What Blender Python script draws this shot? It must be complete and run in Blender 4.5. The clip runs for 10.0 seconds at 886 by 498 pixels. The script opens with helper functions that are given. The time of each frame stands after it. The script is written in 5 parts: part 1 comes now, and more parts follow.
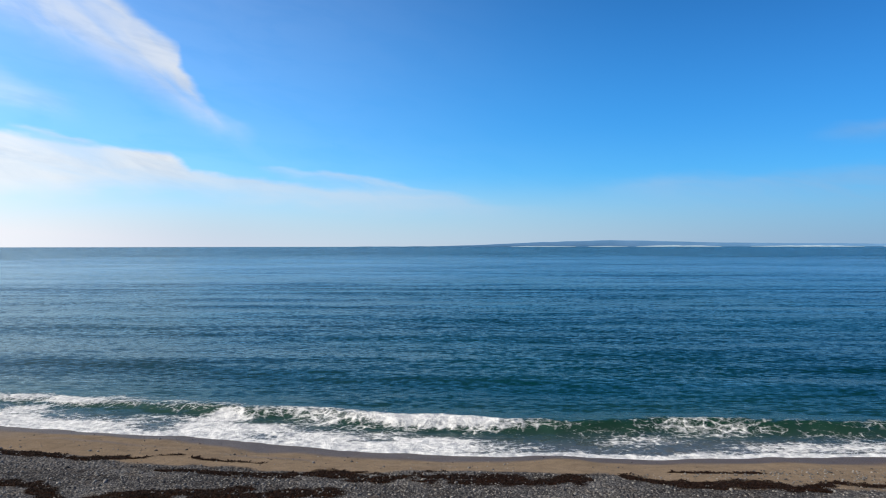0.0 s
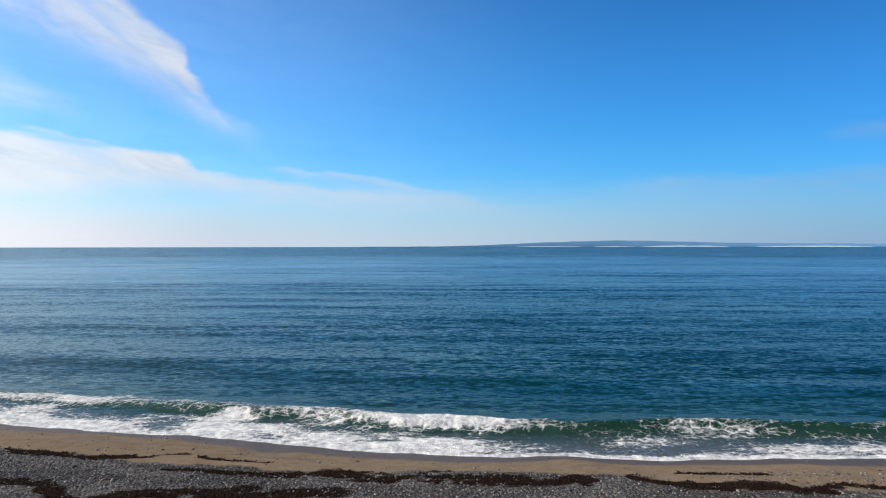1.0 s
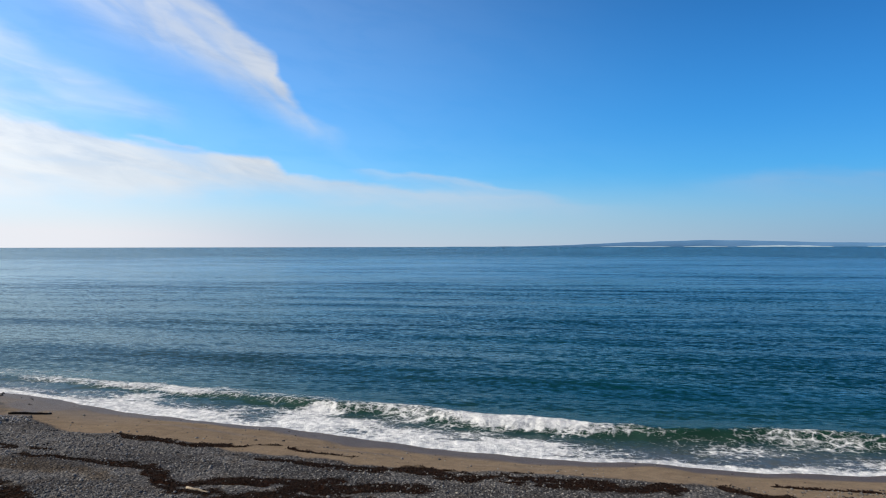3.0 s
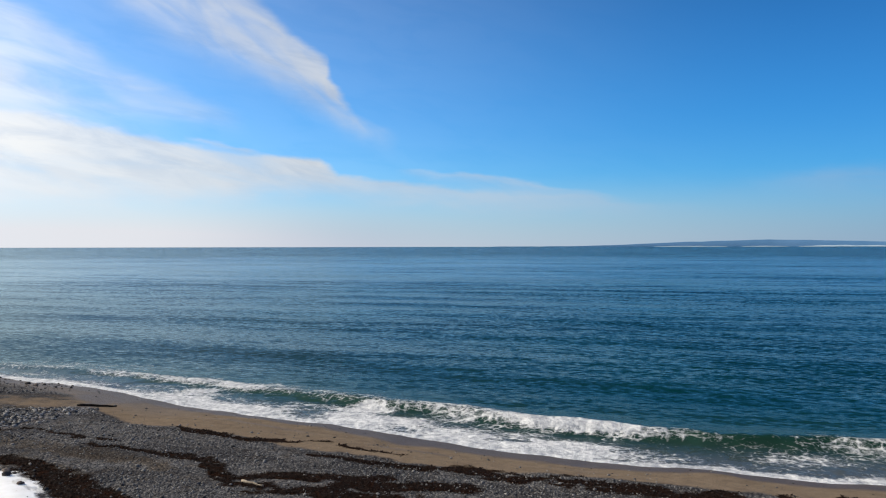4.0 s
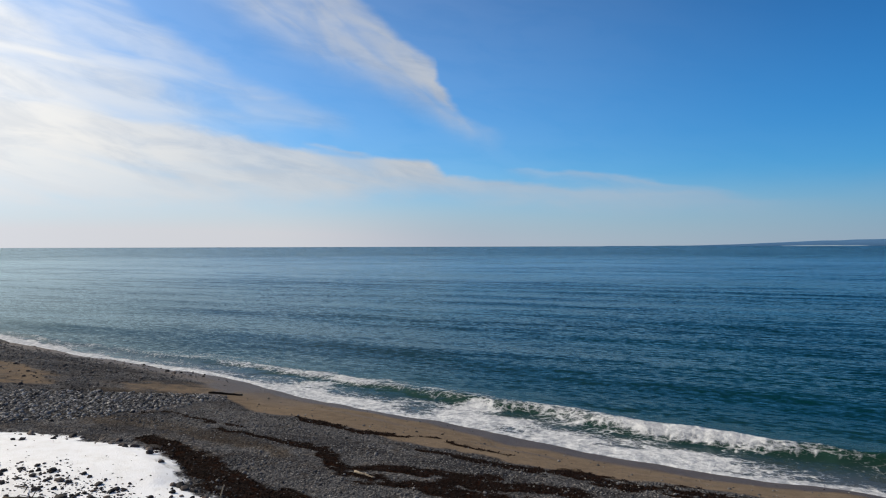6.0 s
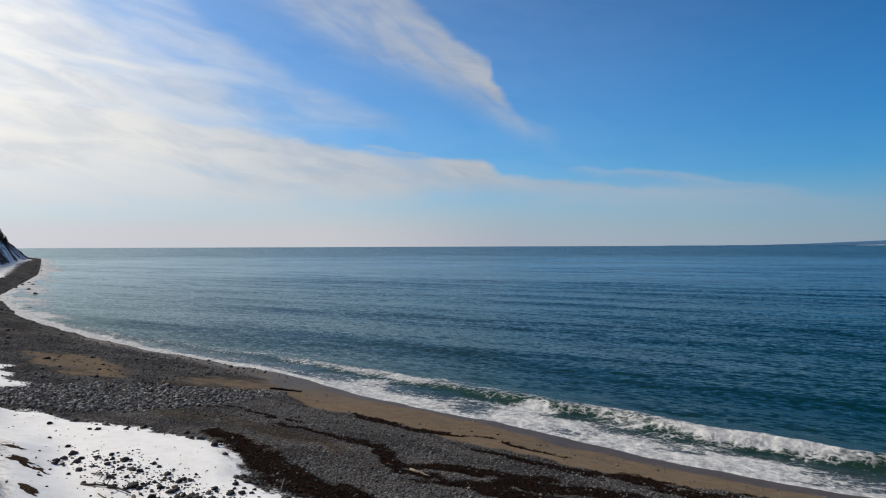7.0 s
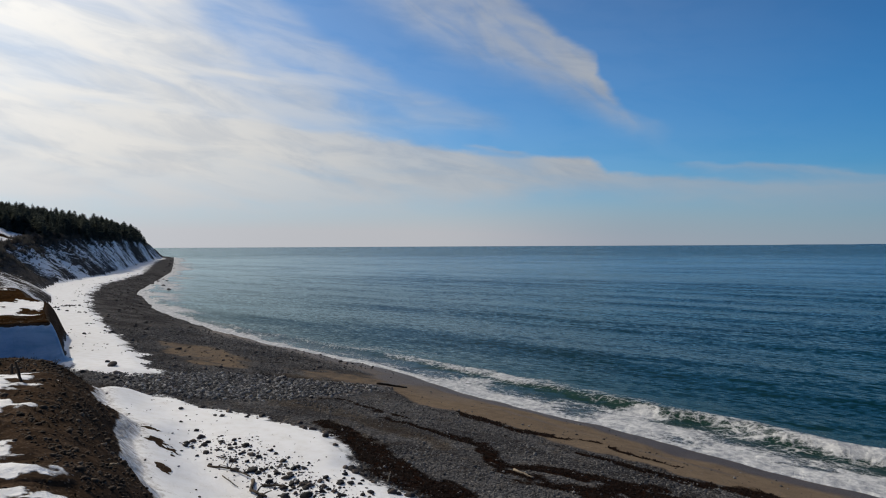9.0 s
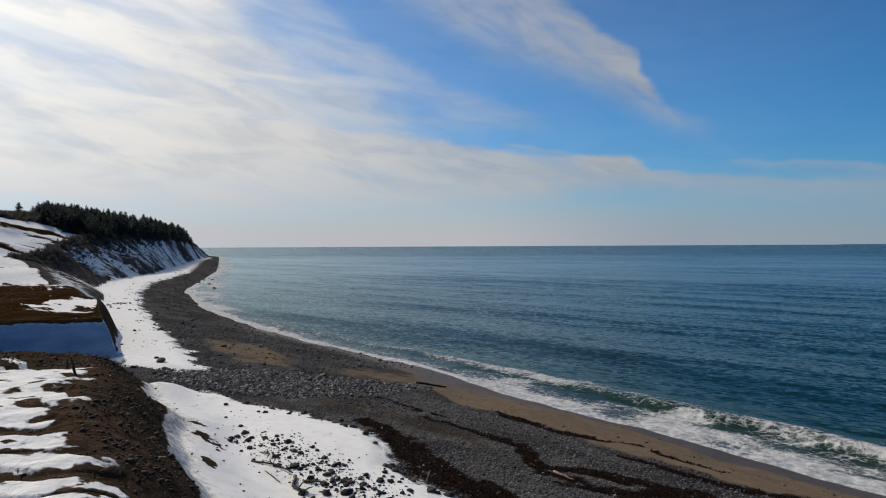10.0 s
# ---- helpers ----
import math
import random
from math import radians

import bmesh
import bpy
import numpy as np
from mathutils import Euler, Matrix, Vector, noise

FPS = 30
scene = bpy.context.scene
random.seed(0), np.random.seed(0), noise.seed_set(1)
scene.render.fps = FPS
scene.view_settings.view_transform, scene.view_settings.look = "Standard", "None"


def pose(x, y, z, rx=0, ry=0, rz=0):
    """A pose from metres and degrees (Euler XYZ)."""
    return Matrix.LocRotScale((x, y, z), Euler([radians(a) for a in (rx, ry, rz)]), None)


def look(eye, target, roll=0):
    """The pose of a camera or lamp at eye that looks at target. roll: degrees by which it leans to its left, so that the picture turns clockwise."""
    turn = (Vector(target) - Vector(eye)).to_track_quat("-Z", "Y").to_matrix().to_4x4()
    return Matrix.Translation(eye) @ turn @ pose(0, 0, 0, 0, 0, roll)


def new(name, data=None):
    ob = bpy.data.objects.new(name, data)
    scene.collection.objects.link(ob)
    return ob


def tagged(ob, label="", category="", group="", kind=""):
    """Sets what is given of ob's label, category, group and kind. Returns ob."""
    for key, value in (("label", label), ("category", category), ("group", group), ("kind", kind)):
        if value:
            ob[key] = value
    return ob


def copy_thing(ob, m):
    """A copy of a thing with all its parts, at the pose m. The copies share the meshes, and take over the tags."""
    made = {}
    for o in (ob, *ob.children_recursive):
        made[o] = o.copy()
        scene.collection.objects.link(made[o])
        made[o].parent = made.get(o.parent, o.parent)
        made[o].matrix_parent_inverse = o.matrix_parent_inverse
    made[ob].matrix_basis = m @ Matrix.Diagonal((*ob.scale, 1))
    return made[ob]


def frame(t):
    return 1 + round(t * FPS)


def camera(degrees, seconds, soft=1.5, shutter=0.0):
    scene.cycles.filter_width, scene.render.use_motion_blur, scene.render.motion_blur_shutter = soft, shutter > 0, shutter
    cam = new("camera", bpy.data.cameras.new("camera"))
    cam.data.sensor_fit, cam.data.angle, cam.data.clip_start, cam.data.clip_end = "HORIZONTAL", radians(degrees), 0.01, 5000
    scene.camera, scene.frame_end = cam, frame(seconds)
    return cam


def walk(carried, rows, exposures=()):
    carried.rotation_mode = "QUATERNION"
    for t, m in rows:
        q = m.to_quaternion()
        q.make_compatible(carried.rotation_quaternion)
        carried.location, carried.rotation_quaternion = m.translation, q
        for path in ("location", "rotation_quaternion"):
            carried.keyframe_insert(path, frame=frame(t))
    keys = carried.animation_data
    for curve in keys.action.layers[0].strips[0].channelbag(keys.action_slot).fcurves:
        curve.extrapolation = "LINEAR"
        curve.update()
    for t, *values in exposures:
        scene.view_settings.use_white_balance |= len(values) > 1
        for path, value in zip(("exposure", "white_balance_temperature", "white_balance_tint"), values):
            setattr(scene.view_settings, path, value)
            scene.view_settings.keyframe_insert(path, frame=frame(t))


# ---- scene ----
# ------------------------------------------------------------------ camera and its way
cam = camera(70.64, 10.0, soft=1.1)
EYE = 14.0
TURNS = [(0.0, 0.0, -0.249, 0.068), (0.5, 0.127, -0.237, 0.066), (1.0, 0.513, -0.232, 0.066), (1.5, 1.327, -0.235, 0.072),
         (2.0, 3.039, -0.228, 0.075), (2.5, 5.558, -0.225, 0.081), (4.0, 12.452, -0.232, 0.098), (4.5, 14.811, -0.24, 0.106),
         (5.0, 17.277, -0.24, 0.12), (5.5, 19.731, -0.245, 0.135), (7.0, 27.279, -0.255, 0.206), (7.5, 29.742, -0.262, 0.23),
         (8.0, 32.216, -0.266, 0.24), (8.5, 34.53, -0.268, 0.26), (9.0, 36.709, -0.272, 0.28), (9.5, 38.928, -0.272, 0.285),
         (10.0, 40.3, -0.275, 0.285)]
walk(cam, [(t, pose(0, 0, EYE, 90 + p, r, y)) for t, y, p, r in TURNS],
     exposures=[(0.0, 0.24), (2.5, 0.14), (5.5, -0.22), (7.5, -0.54), (10.0, -0.74)])

# ------------------------------------------------------------------ light
SUN_AZ, SUN_EL = 88.0, 32.0      # degrees to the left of the first view, degrees up


def sky_dir(az, el):
    a, e = radians(az), radians(el)
    return Vector((-math.sin(a) * math.cos(e), math.cos(a) * math.cos(e), math.sin(e)))


sun = new("sun", bpy.data.lights.new("sun", "SUN"))
sun.data.energy, sun.data.angle, sun.data.color = 5.0, radians(0.6), (1.0, 0.90, 0.74)
sun.matrix_world = look(sky_dir(SUN_AZ, SUN_EL) * 100, (0, 0, 0))


class Nodes:
    """Short hand for building a node tree."""

    def __init__(self, tree):
        self.tree = tree
        tree.nodes.clear()

    def add(self, kind, ins=None, op="", blend="", feature="", smoothstep=False, attr=""):
        n = self.tree.nodes.new(kind)
        if op:
            n.operation = op
        if blend:
            n.data_type, n.blend_type = "RGBA", blend
        if feature:
            n.feature = feature
        if smoothstep:
            n.interpolation_type = "SMOOTHSTEP"
        if attr:
            n.attribute_name = attr
        for k, v in (ins or {}).items():
            self.put(n.inputs[k], v)
        return n

    def put(self, socket, v):
        if isinstance(v, bpy.types.NodeSocket):
            self.tree.links.new(v, socket)
        elif isinstance(v, bpy.types.Node):
            self.tree.links.new(v.outputs[0], socket)
        else:
            socket.default_value = v

    def math(self, op, a, b=0.0, c=0.0, clamp=False):
        n = self.add("ShaderNodeMath", {0: a, 1: b, 2: c}, op=op)
        n.use_clamp = clamp
        return n.outputs[0]

    def step(self, x, lo, hi, a=0.0, b=1.0):
        n = self.add("ShaderNodeMapRange", {0: x, 1: lo, 2: hi, 3: a, 4: b}, smoothstep=True)
        return n.outputs[0]

    def mix(self, f, a, b, blend="MIX"):
        n = self.add("ShaderNodeMix", blend=blend)
        self.put(n.inputs[0], f)
        self.put(n.inputs[6], a)
        self.put(n.inputs[7], b)
        return n.outputs[2]

    def xyz(self, x, y, z=0.0):
        return self.add("ShaderNodeCombineXYZ", {0: x, 1: y, 2: z}).outputs[0]

    def noise(self, vec, scale, detail=4.0, rough=0.55, distort=0.0):
        n = self.add("ShaderNodeTexNoise", {"Scale": scale, "Detail": detail, "Roughness": rough, "Distortion": distort})
        if vec is not None:
            self.put(n.inputs["Vector"], vec)
        return n.outputs[0]

    def voronoi(self, vec, scale, feature="F1"):
        n = self.add("ShaderNodeTexVoronoi", {"Scale": scale}, feature=feature)
        if vec is not None:
            self.put(n.inputs["Vector"], vec)
        return n

    def scaled(self, vec, s):
        return self.add("ShaderNodeVectorMath", {0: vec, 1: s}, op="MULTIPLY").outputs[0]

    def attr(self, name):
        return self.add("ShaderNodeAttribute", attr=name).outputs["Fac"]

    def ramp(self, fac, stops, mode="EASE"):
        n = self.add("ShaderNodeValToRGB", {0: fac})
        r = n.color_ramp
        r.interpolation = mode
        while len(r.elements) < len(stops):
            r.elements.new(1.0)
        for e, (p, c) in zip(r.elements, stops):
            e.position, e.color = p, c
        return n.outputs[0]


def make_world():
    w = bpy.data.worlds.new("sky")
    scene.world = w
    w.use_nodes = True
    n = Nodes(w.node_tree)
    sky = n.add("ShaderNodeTexSky")
    sky.sky_type, sky.sun_disc, sky.sun_elevation, sky.sun_rotation = "NISHITA", False, radians(SUN_EL), radians(-SUN_AZ)
    sky.air_density, sky.dust_density, sky.ozone_density = 1.0, 0.35, 3.0
    d = n.add("ShaderNodeTexCoord").outputs["Generated"]
    s = n.add("ShaderNodeSeparateXYZ", {0: d})
    az = n.math("MULTIPLY", n.math("ARCTAN2", n.math("MULTIPLY", s.outputs[0], -1.0), s.outputs[1]), 57.2958)
    el = n.math("MULTIPLY", n.math("ARCSINE", s.outputs[2]), 57.2958)
    # wind-torn edges
    wv = n.xyz(n.math("MULTIPLY", az, 0.10), n.math("MULTIPLY", el, 0.28))
    w1 = n.math("SUBTRACT", n.noise(wv, 1.6, 4, 0.5), 0.5)
    w2 = n.math("SUBTRACT", n.noise(n.xyz(n.math("ADD", n.math("MULTIPLY", az, 0.10), 7.0), n.math("MULTIPLY", el, 0.28)), 2.2, 4, 0.5), 0.5)
    u = n.math("ADD", az, n.math("MULTIPLY", w1, 2.0))
    v = n.math("ADD", el, n.math("MULTIPLY", w2, 1.6))
    lean = n.math("SUBTRACT", el, n.math("MULTIPLY", az, 0.16))
    fibre = n.noise(n.xyz(n.math("MULTIPLY", az, 0.07), n.math("MULTIPLY", lean, 0.30)), 1.4, 4, 0.48, 0.8)
    lean2 = n.math("SUBTRACT", el, n.math("MULTIPLY", az, 0.62))
    comb = n.noise(n.xyz(n.math("MULTIPLY", n.math("ADD", az, el), 0.09), n.math("MULTIPLY", lean2, 0.3)), 1.5, 4, 0.5, 0.8)

    def cloud(rows, soft_top, soft_low, tex, lo, hi, thin=0.3):
        """rows: azimuth, top, bottom (degrees up), strength."""
        rows = sorted(rows)
        fac = n.math("DIVIDE", n.math("ADD", u, 50.0), 160.0, clamp=True)
        c = n.ramp(fac, [((a + 50) / 160, (t / 45, b / 45, k, 1)) for a, t, b, k in rows], "LINEAR")
        sp = n.add("ShaderNodeSeparateColor", {0: c})
        top, low = n.math("MULTIPLY", sp.outputs[0], 45.0), n.math("MULTIPLY", sp.outputs[1], 45.0)
        over = n.step(n.math("SUBTRACT", v, top), -soft_top, soft_top, 1.0, 0.0)
        under = n.step(n.math("SUBTRACT", v, low), -soft_low, soft_low)
        body = n.math("MULTIPLY", n.math("MULTIPLY", over, under), sp.outputs[2])
        return n.math("MULTIPLY", body, n.step(tex, lo, hi, thin, 1.0))

    parts = [
        # feather
        cloud([(16.4, 9.6, 9.4, 0), (18.2, 10.4, 9.9, 0.45), (19.9, 11.2, 10.5, 0.7), (21.1, 12.4, 11.2, .85), (22.2, 14.1, 11.8, .88), (23.2, 16.2, 12.5, .82), (25.2, 17.6, 13.5, .74), (29, 20.6, 15.3, .66), (33, 24.5, 16.4, .6), (41, 31, 20.2, .55), (52, 38, 27, .5), (66, 44, 34, 0)],
              0.8, 2.2, comb, 0.25, 0.7, 0.5),
        # long band with its hook
        cloud([(-12, 3.2, 2.8, 0), (-6, 3.7, 2.9, .22), (0, 4.5, 3.2, .5), (6, 4.9, 3.4, .64), (14.4, 5.7, 4.1, .74), (21.8, 6.4, 4.9, .85),
               (23.6, 7.7, 5.1, .9), (29.5, 7.9, 4.6, .85), (35, 8.7, 4.0, .85), (44.6, 9.9, 3.4, .8), (52, 10.8, 3.2, .8), (64, 11.5, 3, .85), (90, 12, 4, .9), (110, 12, 4, .9)],
              0.4, 1.3, fibre, 0.2, 0.7, 0.65),
        # second band
        cloud([(-5, 4.3, 4.0, 0), (-2, 4.7, 4.2, .2), (2.3, 5.3, 4.7, .4), (6.4, 6.2, 5.2, .55), (11, 6.6, 5.9, .4), (15, 7.0, 6.5, .3), (16.5, 7.2, 6.8, 0)],
              0.25, 0.6, fibre, 0.2, 0.6),
        cloud([(28.8, 8.2, 8.0, 0), (30, 8.5, 8.1, .5), (32, 8.95, 8.5, .55), (33.6, 9.3, 8.9, .4), (35, 9.5, 9.2, 0)], 0.2, 0.3, fibre, 0.1, 0.5),
        # great white veil
        cloud([(33, 8, 5, 0), (36.8, 8.9, 5, .2), (42.5, 10.6, 5, .5), (46.6, 12.9, 5, .66), (49.7, 14.2, 5, .75), (53.6, 16, 5, .82), (57, 18.8, 5, .88),
               (60.5, 22, 4, .95), (66, 33, 4, 1), (76, 44, 4, 1), (110, 45, 4, 1)], 2.4, 3.0, fibre, 0.2, 0.7, 0.7),
        # thin veil between
        cloud([(29.5, 10.7, 10.4, 0), (32, 11.6, 10.8, .4), (36, 12.9, 11.2, .55), (40, 14.4, 11.2, .55), (45, 17, 11, .5), (54, 22, 11, .5), (62, 28, 12, .4), (70, 35, 14, 0)],
              1.0, 1.6, fibre, 0.25, 0.7),
        # patches to the right
        cloud([(-50, 10, 7.4, .35), (-38, 9.6, 7.8, .38), (-33, 9.1, 8.3, .28), (-30, 8.9, 8.5, 0)], 0.5, 0.8, fibre, 0.3, 0.6),
        cloud([(-50, 6.5, 3, .3), (-34, 6.1, 3, .3), (-26, 5.7, 3.4, .3), (-19, 6.0, 4.2, .3), (-14, 5.4, 4.4, .1), (-10, 4.6, 4, 0)], 0.6, 2.0, fibre, 0.3, 0.6),
    ]
    clear = n.math("SUBTRACT", 1.0, parts[0])
    for p in parts[1:]:
        clear = n.math("MULTIPLY", clear, n.math("SUBTRACT", 1.0, p, clamp=True))
    # low haze over the sea, thicker towards the sun
    thick = n.step(az, -35.0, 60.0, 0.90, 0.98)
    haze = n.math("MULTIPLY", n.math("ADD", n.math("MULTIPLY", n.step(el, -0.5, 7.0, 0.8, 0.0), n.step(az, 0.0, 35.0, 1.0, 1.15)), n.math("MULTIPLY", n.step(el, 2.0, 12.0, 0.25, 0.0), n.step(az, 0.0, 45.0, 0.4, 1.0))), thick)
    clear = n.math("MULTIPLY", clear, n.math("SUBTRACT", 1.0, haze))
    clear = n.math("MULTIPLY", clear, n.math("SUBTRACT", 1.0, n.step(az, -20.0, 45.0, 0.0, 0.2)))
    # an unseen veil added overhead, sunward, to whiten fill light and sea
    clear = n.math("MULTIPLY", clear, n.math("SUBTRACT", 1.0, n.math("MULTIPLY", n.math("MULTIPLY", n.step(el, 22.0, 45.0, 0.0, 0.95), n.step(az, 0.0, 60.0)), n.step(fibre, 0.15, 0.6, 0.6, 1.0))))
    cover = n.math("SUBTRACT", 1.0, clear, clamp=True)
    blue = n.mix(1.0, sky.outputs[0], SKY_TINT, "MULTIPLY")
    blue = n.mix(n.step(az, -55.0, 25.0, 0.85, 0.0), blue, n.mix(1.0, blue, (0.55, 0.6, 0.7, 1), "MULTIPLY"))
    # deeper overhead, away from the sun
    blue = n.mix(n.math("MULTIPLY", n.step(el, 11.0, 44.0, 0.0, 0.92), n.step(az, 15.0, 75.0, 1.0, 0.0)), blue, n.mix(1.0, blue, (0.26, 0.34, 0.44, 1), "MULTIPLY"))
    blue = n.add("ShaderNodeVectorMath", {0: blue, 1: (SKY_GAIN,) * 3}, op="MULTIPLY").outputs[0]
    lit = n.ramp(n.math("DIVIDE", n.math("ADD", az, 50.0), 160.0, clamp=True),
                 [(0.0, CLOUD_FAR), (0.45, CLOUD_MID), (0.66, CLOUD_NEAR), (1.0, CLOUD_NEAR)], "EASE")
    low = n.ramp(n.math("DIVIDE", n.math("ADD", az, 50.0), 160.0, clamp=True),
                 [(0.0, HAZE_FAR), (0.42, HAZE_MID), (0.56, HAZE_NEAR), (1.0, HAZE_NEAR)], "EASE")
    lit = n.mix(n.step(el, 1.0, 8.0, 0.0, 1.0), low, lit)
    heap = n.noise(n.xyz(n.math("MULTIPLY", az, 0.06), n.math("MULTIPLY", lean, 0.2)), 2.4, 6, 0.6, 0.5)
    deck = n.step(el, 3.0, 8.0)
    lit = n.mix(n.math("MULTIPLY", deck, n.step(heap, 0.42, 0.68, 0.0, 0.5)), lit, n.mix(1.0, lit, (0.66, 0.72, 0.82, 1), "MULTIPLY"))
    lit = n.mix(n.math("MULTIPLY", deck, n.step(fibre, 0.3, 0.7, 0.25, 0.0)), lit, n.mix(1.0, lit, (0.74, 0.76, 0.80, 1), "MULTIPLY"))
    # the veil glows round the sun behind it
    toward = n.add("ShaderNodeVectorMath", {0: d, 1: sky_dir(SUN_AZ, SUN_EL)}, op="DOT_PRODUCT").outputs[1]
    glow = n.math("MULTIPLY_ADD", n.math("POWER", n.math("MAXIMUM", toward, 0.0), 8.0), 1.1, 1.0)
    lit = n.add("ShaderNodeVectorMath", {0: lit, "Scale": glow}, op="SCALE").outputs[0]
    col = n.mix(cover, blue, lit)
    bg = n.add("ShaderNodeBackground", {0: col, 1: 0.806})
    n.add("ShaderNodeOutputWorld", {0: bg.outputs[0]})


SKY_TINT, SKY_GAIN = (0.30, 1.10, 1.70, 1), 0.124
CLOUD_FAR, CLOUD_MID, CLOUD_NEAR = (0.27, 0.43, 0.64, 1), (0.86, 0.88, 0.90, 1), (1.20, 1.18, 1.14, 1)
HAZE_FAR, HAZE_MID, HAZE_NEAR = (0.28, 0.40, 0.63, 1), (0.66, 0.73, 0.86, 1), (0.95, 0.97, 1.03, 1)
make_world()

# ------------------------------------------------------------------ plan: curves of the coast, in metres
SHORE = [(2600, -160), (900, 0), (300, 34), (120, 38), (60, 40), (29, 40.8), (19.3, 41.4), (11.7, 40.9), (8, 41.2), (0.6, 42.1), (-7.2, 43), (-15.5, 44.8),
         (-24.8, 46.9), (-34, 48.2), (-42.8, 51.7), (-53, 53.7), (-66.8, 56.5), (-83.3, 58.9), (-103.7, 63.4), (-134, 73.4), (-191, 98),
         (-233.6, 126), (-335, 192), (-520, 300), (-807, 466), (-940, 500), (-1300, 430), (-2600, 200)]
LAND = SHORE + [(-4900, 0), (-4900, -4900), (4900, -4900), (4900, -300)]
# foot of the near bluff: x, y, width of its slope, height of its top
BLUFF = [(900, -60, 9, 8), (260, -8, 7, 8), (120, 2, 7, 8), (60, 7, 7, 7.6), (20, 9, 7, 7.6), (-6, 9.5, 7, 7.6), (-16, 11, 6.5, 7.6), (-26, 13.8, 6, 7.6), (-31.4, 16.2, 6, 7.4),
         (-40.3, 19.5, 5.5, 6.6), (-47.6, 21.6, 5, 6.4), (-50.5, 19, 4, 6.4), (-53, 13, 4, 7), (-60, 2, 4, 7.4), (-80, -28, 5, 8), (-160, -180, 8, 9),
         (-300, -900, 9, 10), (900, -900, 9, 10)]
# foot of the far bank and headland
HEAD = [(-67.1, 27.4, 1.5, 6.6), (-87.1, 35.4, 2.5, 6.8), (-121, 45.8, 6, 7.6), (-177, 66.8, 20, 11.5), (-216.6, 84.4, 17, 14.5), (-239, 100, 17, 16.5),
        (-257.5, 115, 20, 18), (-328, 163, 21, 22), (-480, 253, 17, 25), (-683, 380, 17, 19), (-790, 445, 20, 6), (-940, 470, 30, 7), (-1300, 390, 40, 8),
        (-1300, -900, 40, 10), (-420, -900, 12, 10), (-190, -190, 6, 8), (-100, -32, 3, 7), (-78, 5, 2.0, 6.8), (-73.1, 18.7, 1.8, 6.7), (-70.5, 22.8, 1.6, 6.6)]
SNOW_NEAR = [(-51.5, 23.0), (-49.9, 24.6), (-43.7, 26.0), (-37.5, 26.2), (-33.2, 26.6), (-30.8, 27.0), (-28.3, 26.8), (-26.2, 25.9), (-24.3, 24.6), (-23.4, 23.3), (-21.8, 22.9), (-18.8, 22.4), (-10, 18),
             (-8, 9), (-26, 12.0), (-31.4, 14.8), (-40.3, 18.2), (-47.6, 20.8)]
SNOW_FAR = [(-52.5, 30.6), (-57.4, 31.0), (-72.6, 37), (-97.8, 45.5), (-128.9, 57.5), (-171.1, 75.5), (-209.1, 95.5), (-291.8, 152.5), (-499.5, 272), (-700, 394),
            (-690, 380), (-480, 250), (-328, 160), (-257, 110), (-239, 96), (-216, 80), (-177, 62), (-121, 42), (-87, 32), (-66, 26), (-60, 26.5)]
COBBLES = [(-57.5, 28.4), (-54.8, 31), (-51.8, 35), (-43.5, 38.6), (-37, 42), (-37.3, 38), (-38, 34.8), (-39.5, 31), (-43.1, 27.8), (-47.6, 26.2), (-53, 25.5)]


def sdist(poly, X, Y, extra=()):
    """Signed distance to a closed polygon, positive inside, and extra columns carried over from the nearest edge."""
    P = np.array([p[:2] for p in poly], float)
    Q = np.roll(P, -1, 0)
    E = [np.array([p[i] for p in poly], float) for i in extra]
    best, inside = np.full(X.shape, 1e18), np.zeros(X.shape, bool)
    got = [np.zeros(X.shape) for _ in E]
    for i in range(len(P)):
        (ax, ay), (bx, by) = P[i], Q[i]
        ex, ey = bx - ax, by - ay
        t = np.clip(((X - ax) * ex + (Y - ay) * ey) / (ex * ex + ey * ey), 0, 1)
        d = (X - ax - t * ex) ** 2 + (Y - ay - t * ey) ** 2
        near = d < best
        best = np.where(near, d, best)
        j = (i + 1) % len(P)
        for g, e in zip(got, E):
            g[near] = (e[i] + (e[j] - e[i]) * t)[near]
        cross = (ay > Y) != (by > Y)
        if ey:
            inside ^= cross & (X < ax + (Y - ay) * ex / ey)
    d = np.sqrt(best)
    return [np.where(inside, d, -d)] + got


LATTICE = np.random.RandomState(5).rand(256, 256)


def vnoise(x, y):
    xi, yi = np.floor(x).astype(int), np.floor(y).astype(int)
    fx, fy = x - xi, y - yi
    fx, fy = fx * fx * (3 - 2 * fx), fy * fy * (3 - 2 * fy)
    a, b = LATTICE[xi % 256, yi % 256], LATTICE[(xi + 1) % 256, yi % 256]
    c, d = LATTICE[xi % 256, (yi + 1) % 256], LATTICE[(xi + 1) % 256, (yi + 1) % 256]
    return (a + (b - a) * fx) * (1 - fy) + (c + (d - c) * fx) * fy


def fbm(x, y, octaves=4, gain=0.5):
    s, k, total = 0.0, 1.0, 0.0
    for i in range(octaves):
        s = s + k * vnoise(x * 2 ** i + 17 * i, y * 2 ** i + 31 * i)
        total += k
        k *= gain
    return s / total - 0.5


def smooth(a, b, x):
    t = np.clip((x - a) / (b - a), 0, 1)
    return t * t * (3 - 2 * t)


def shore_shift(X, Y):
    """Scallops of the swash line."""
    return 1.7 * fbm(X / 8.0, Y / 8.0 + 3, 2) + 0.6 * fbm(X / 2.4, Y / 2.4, 2)


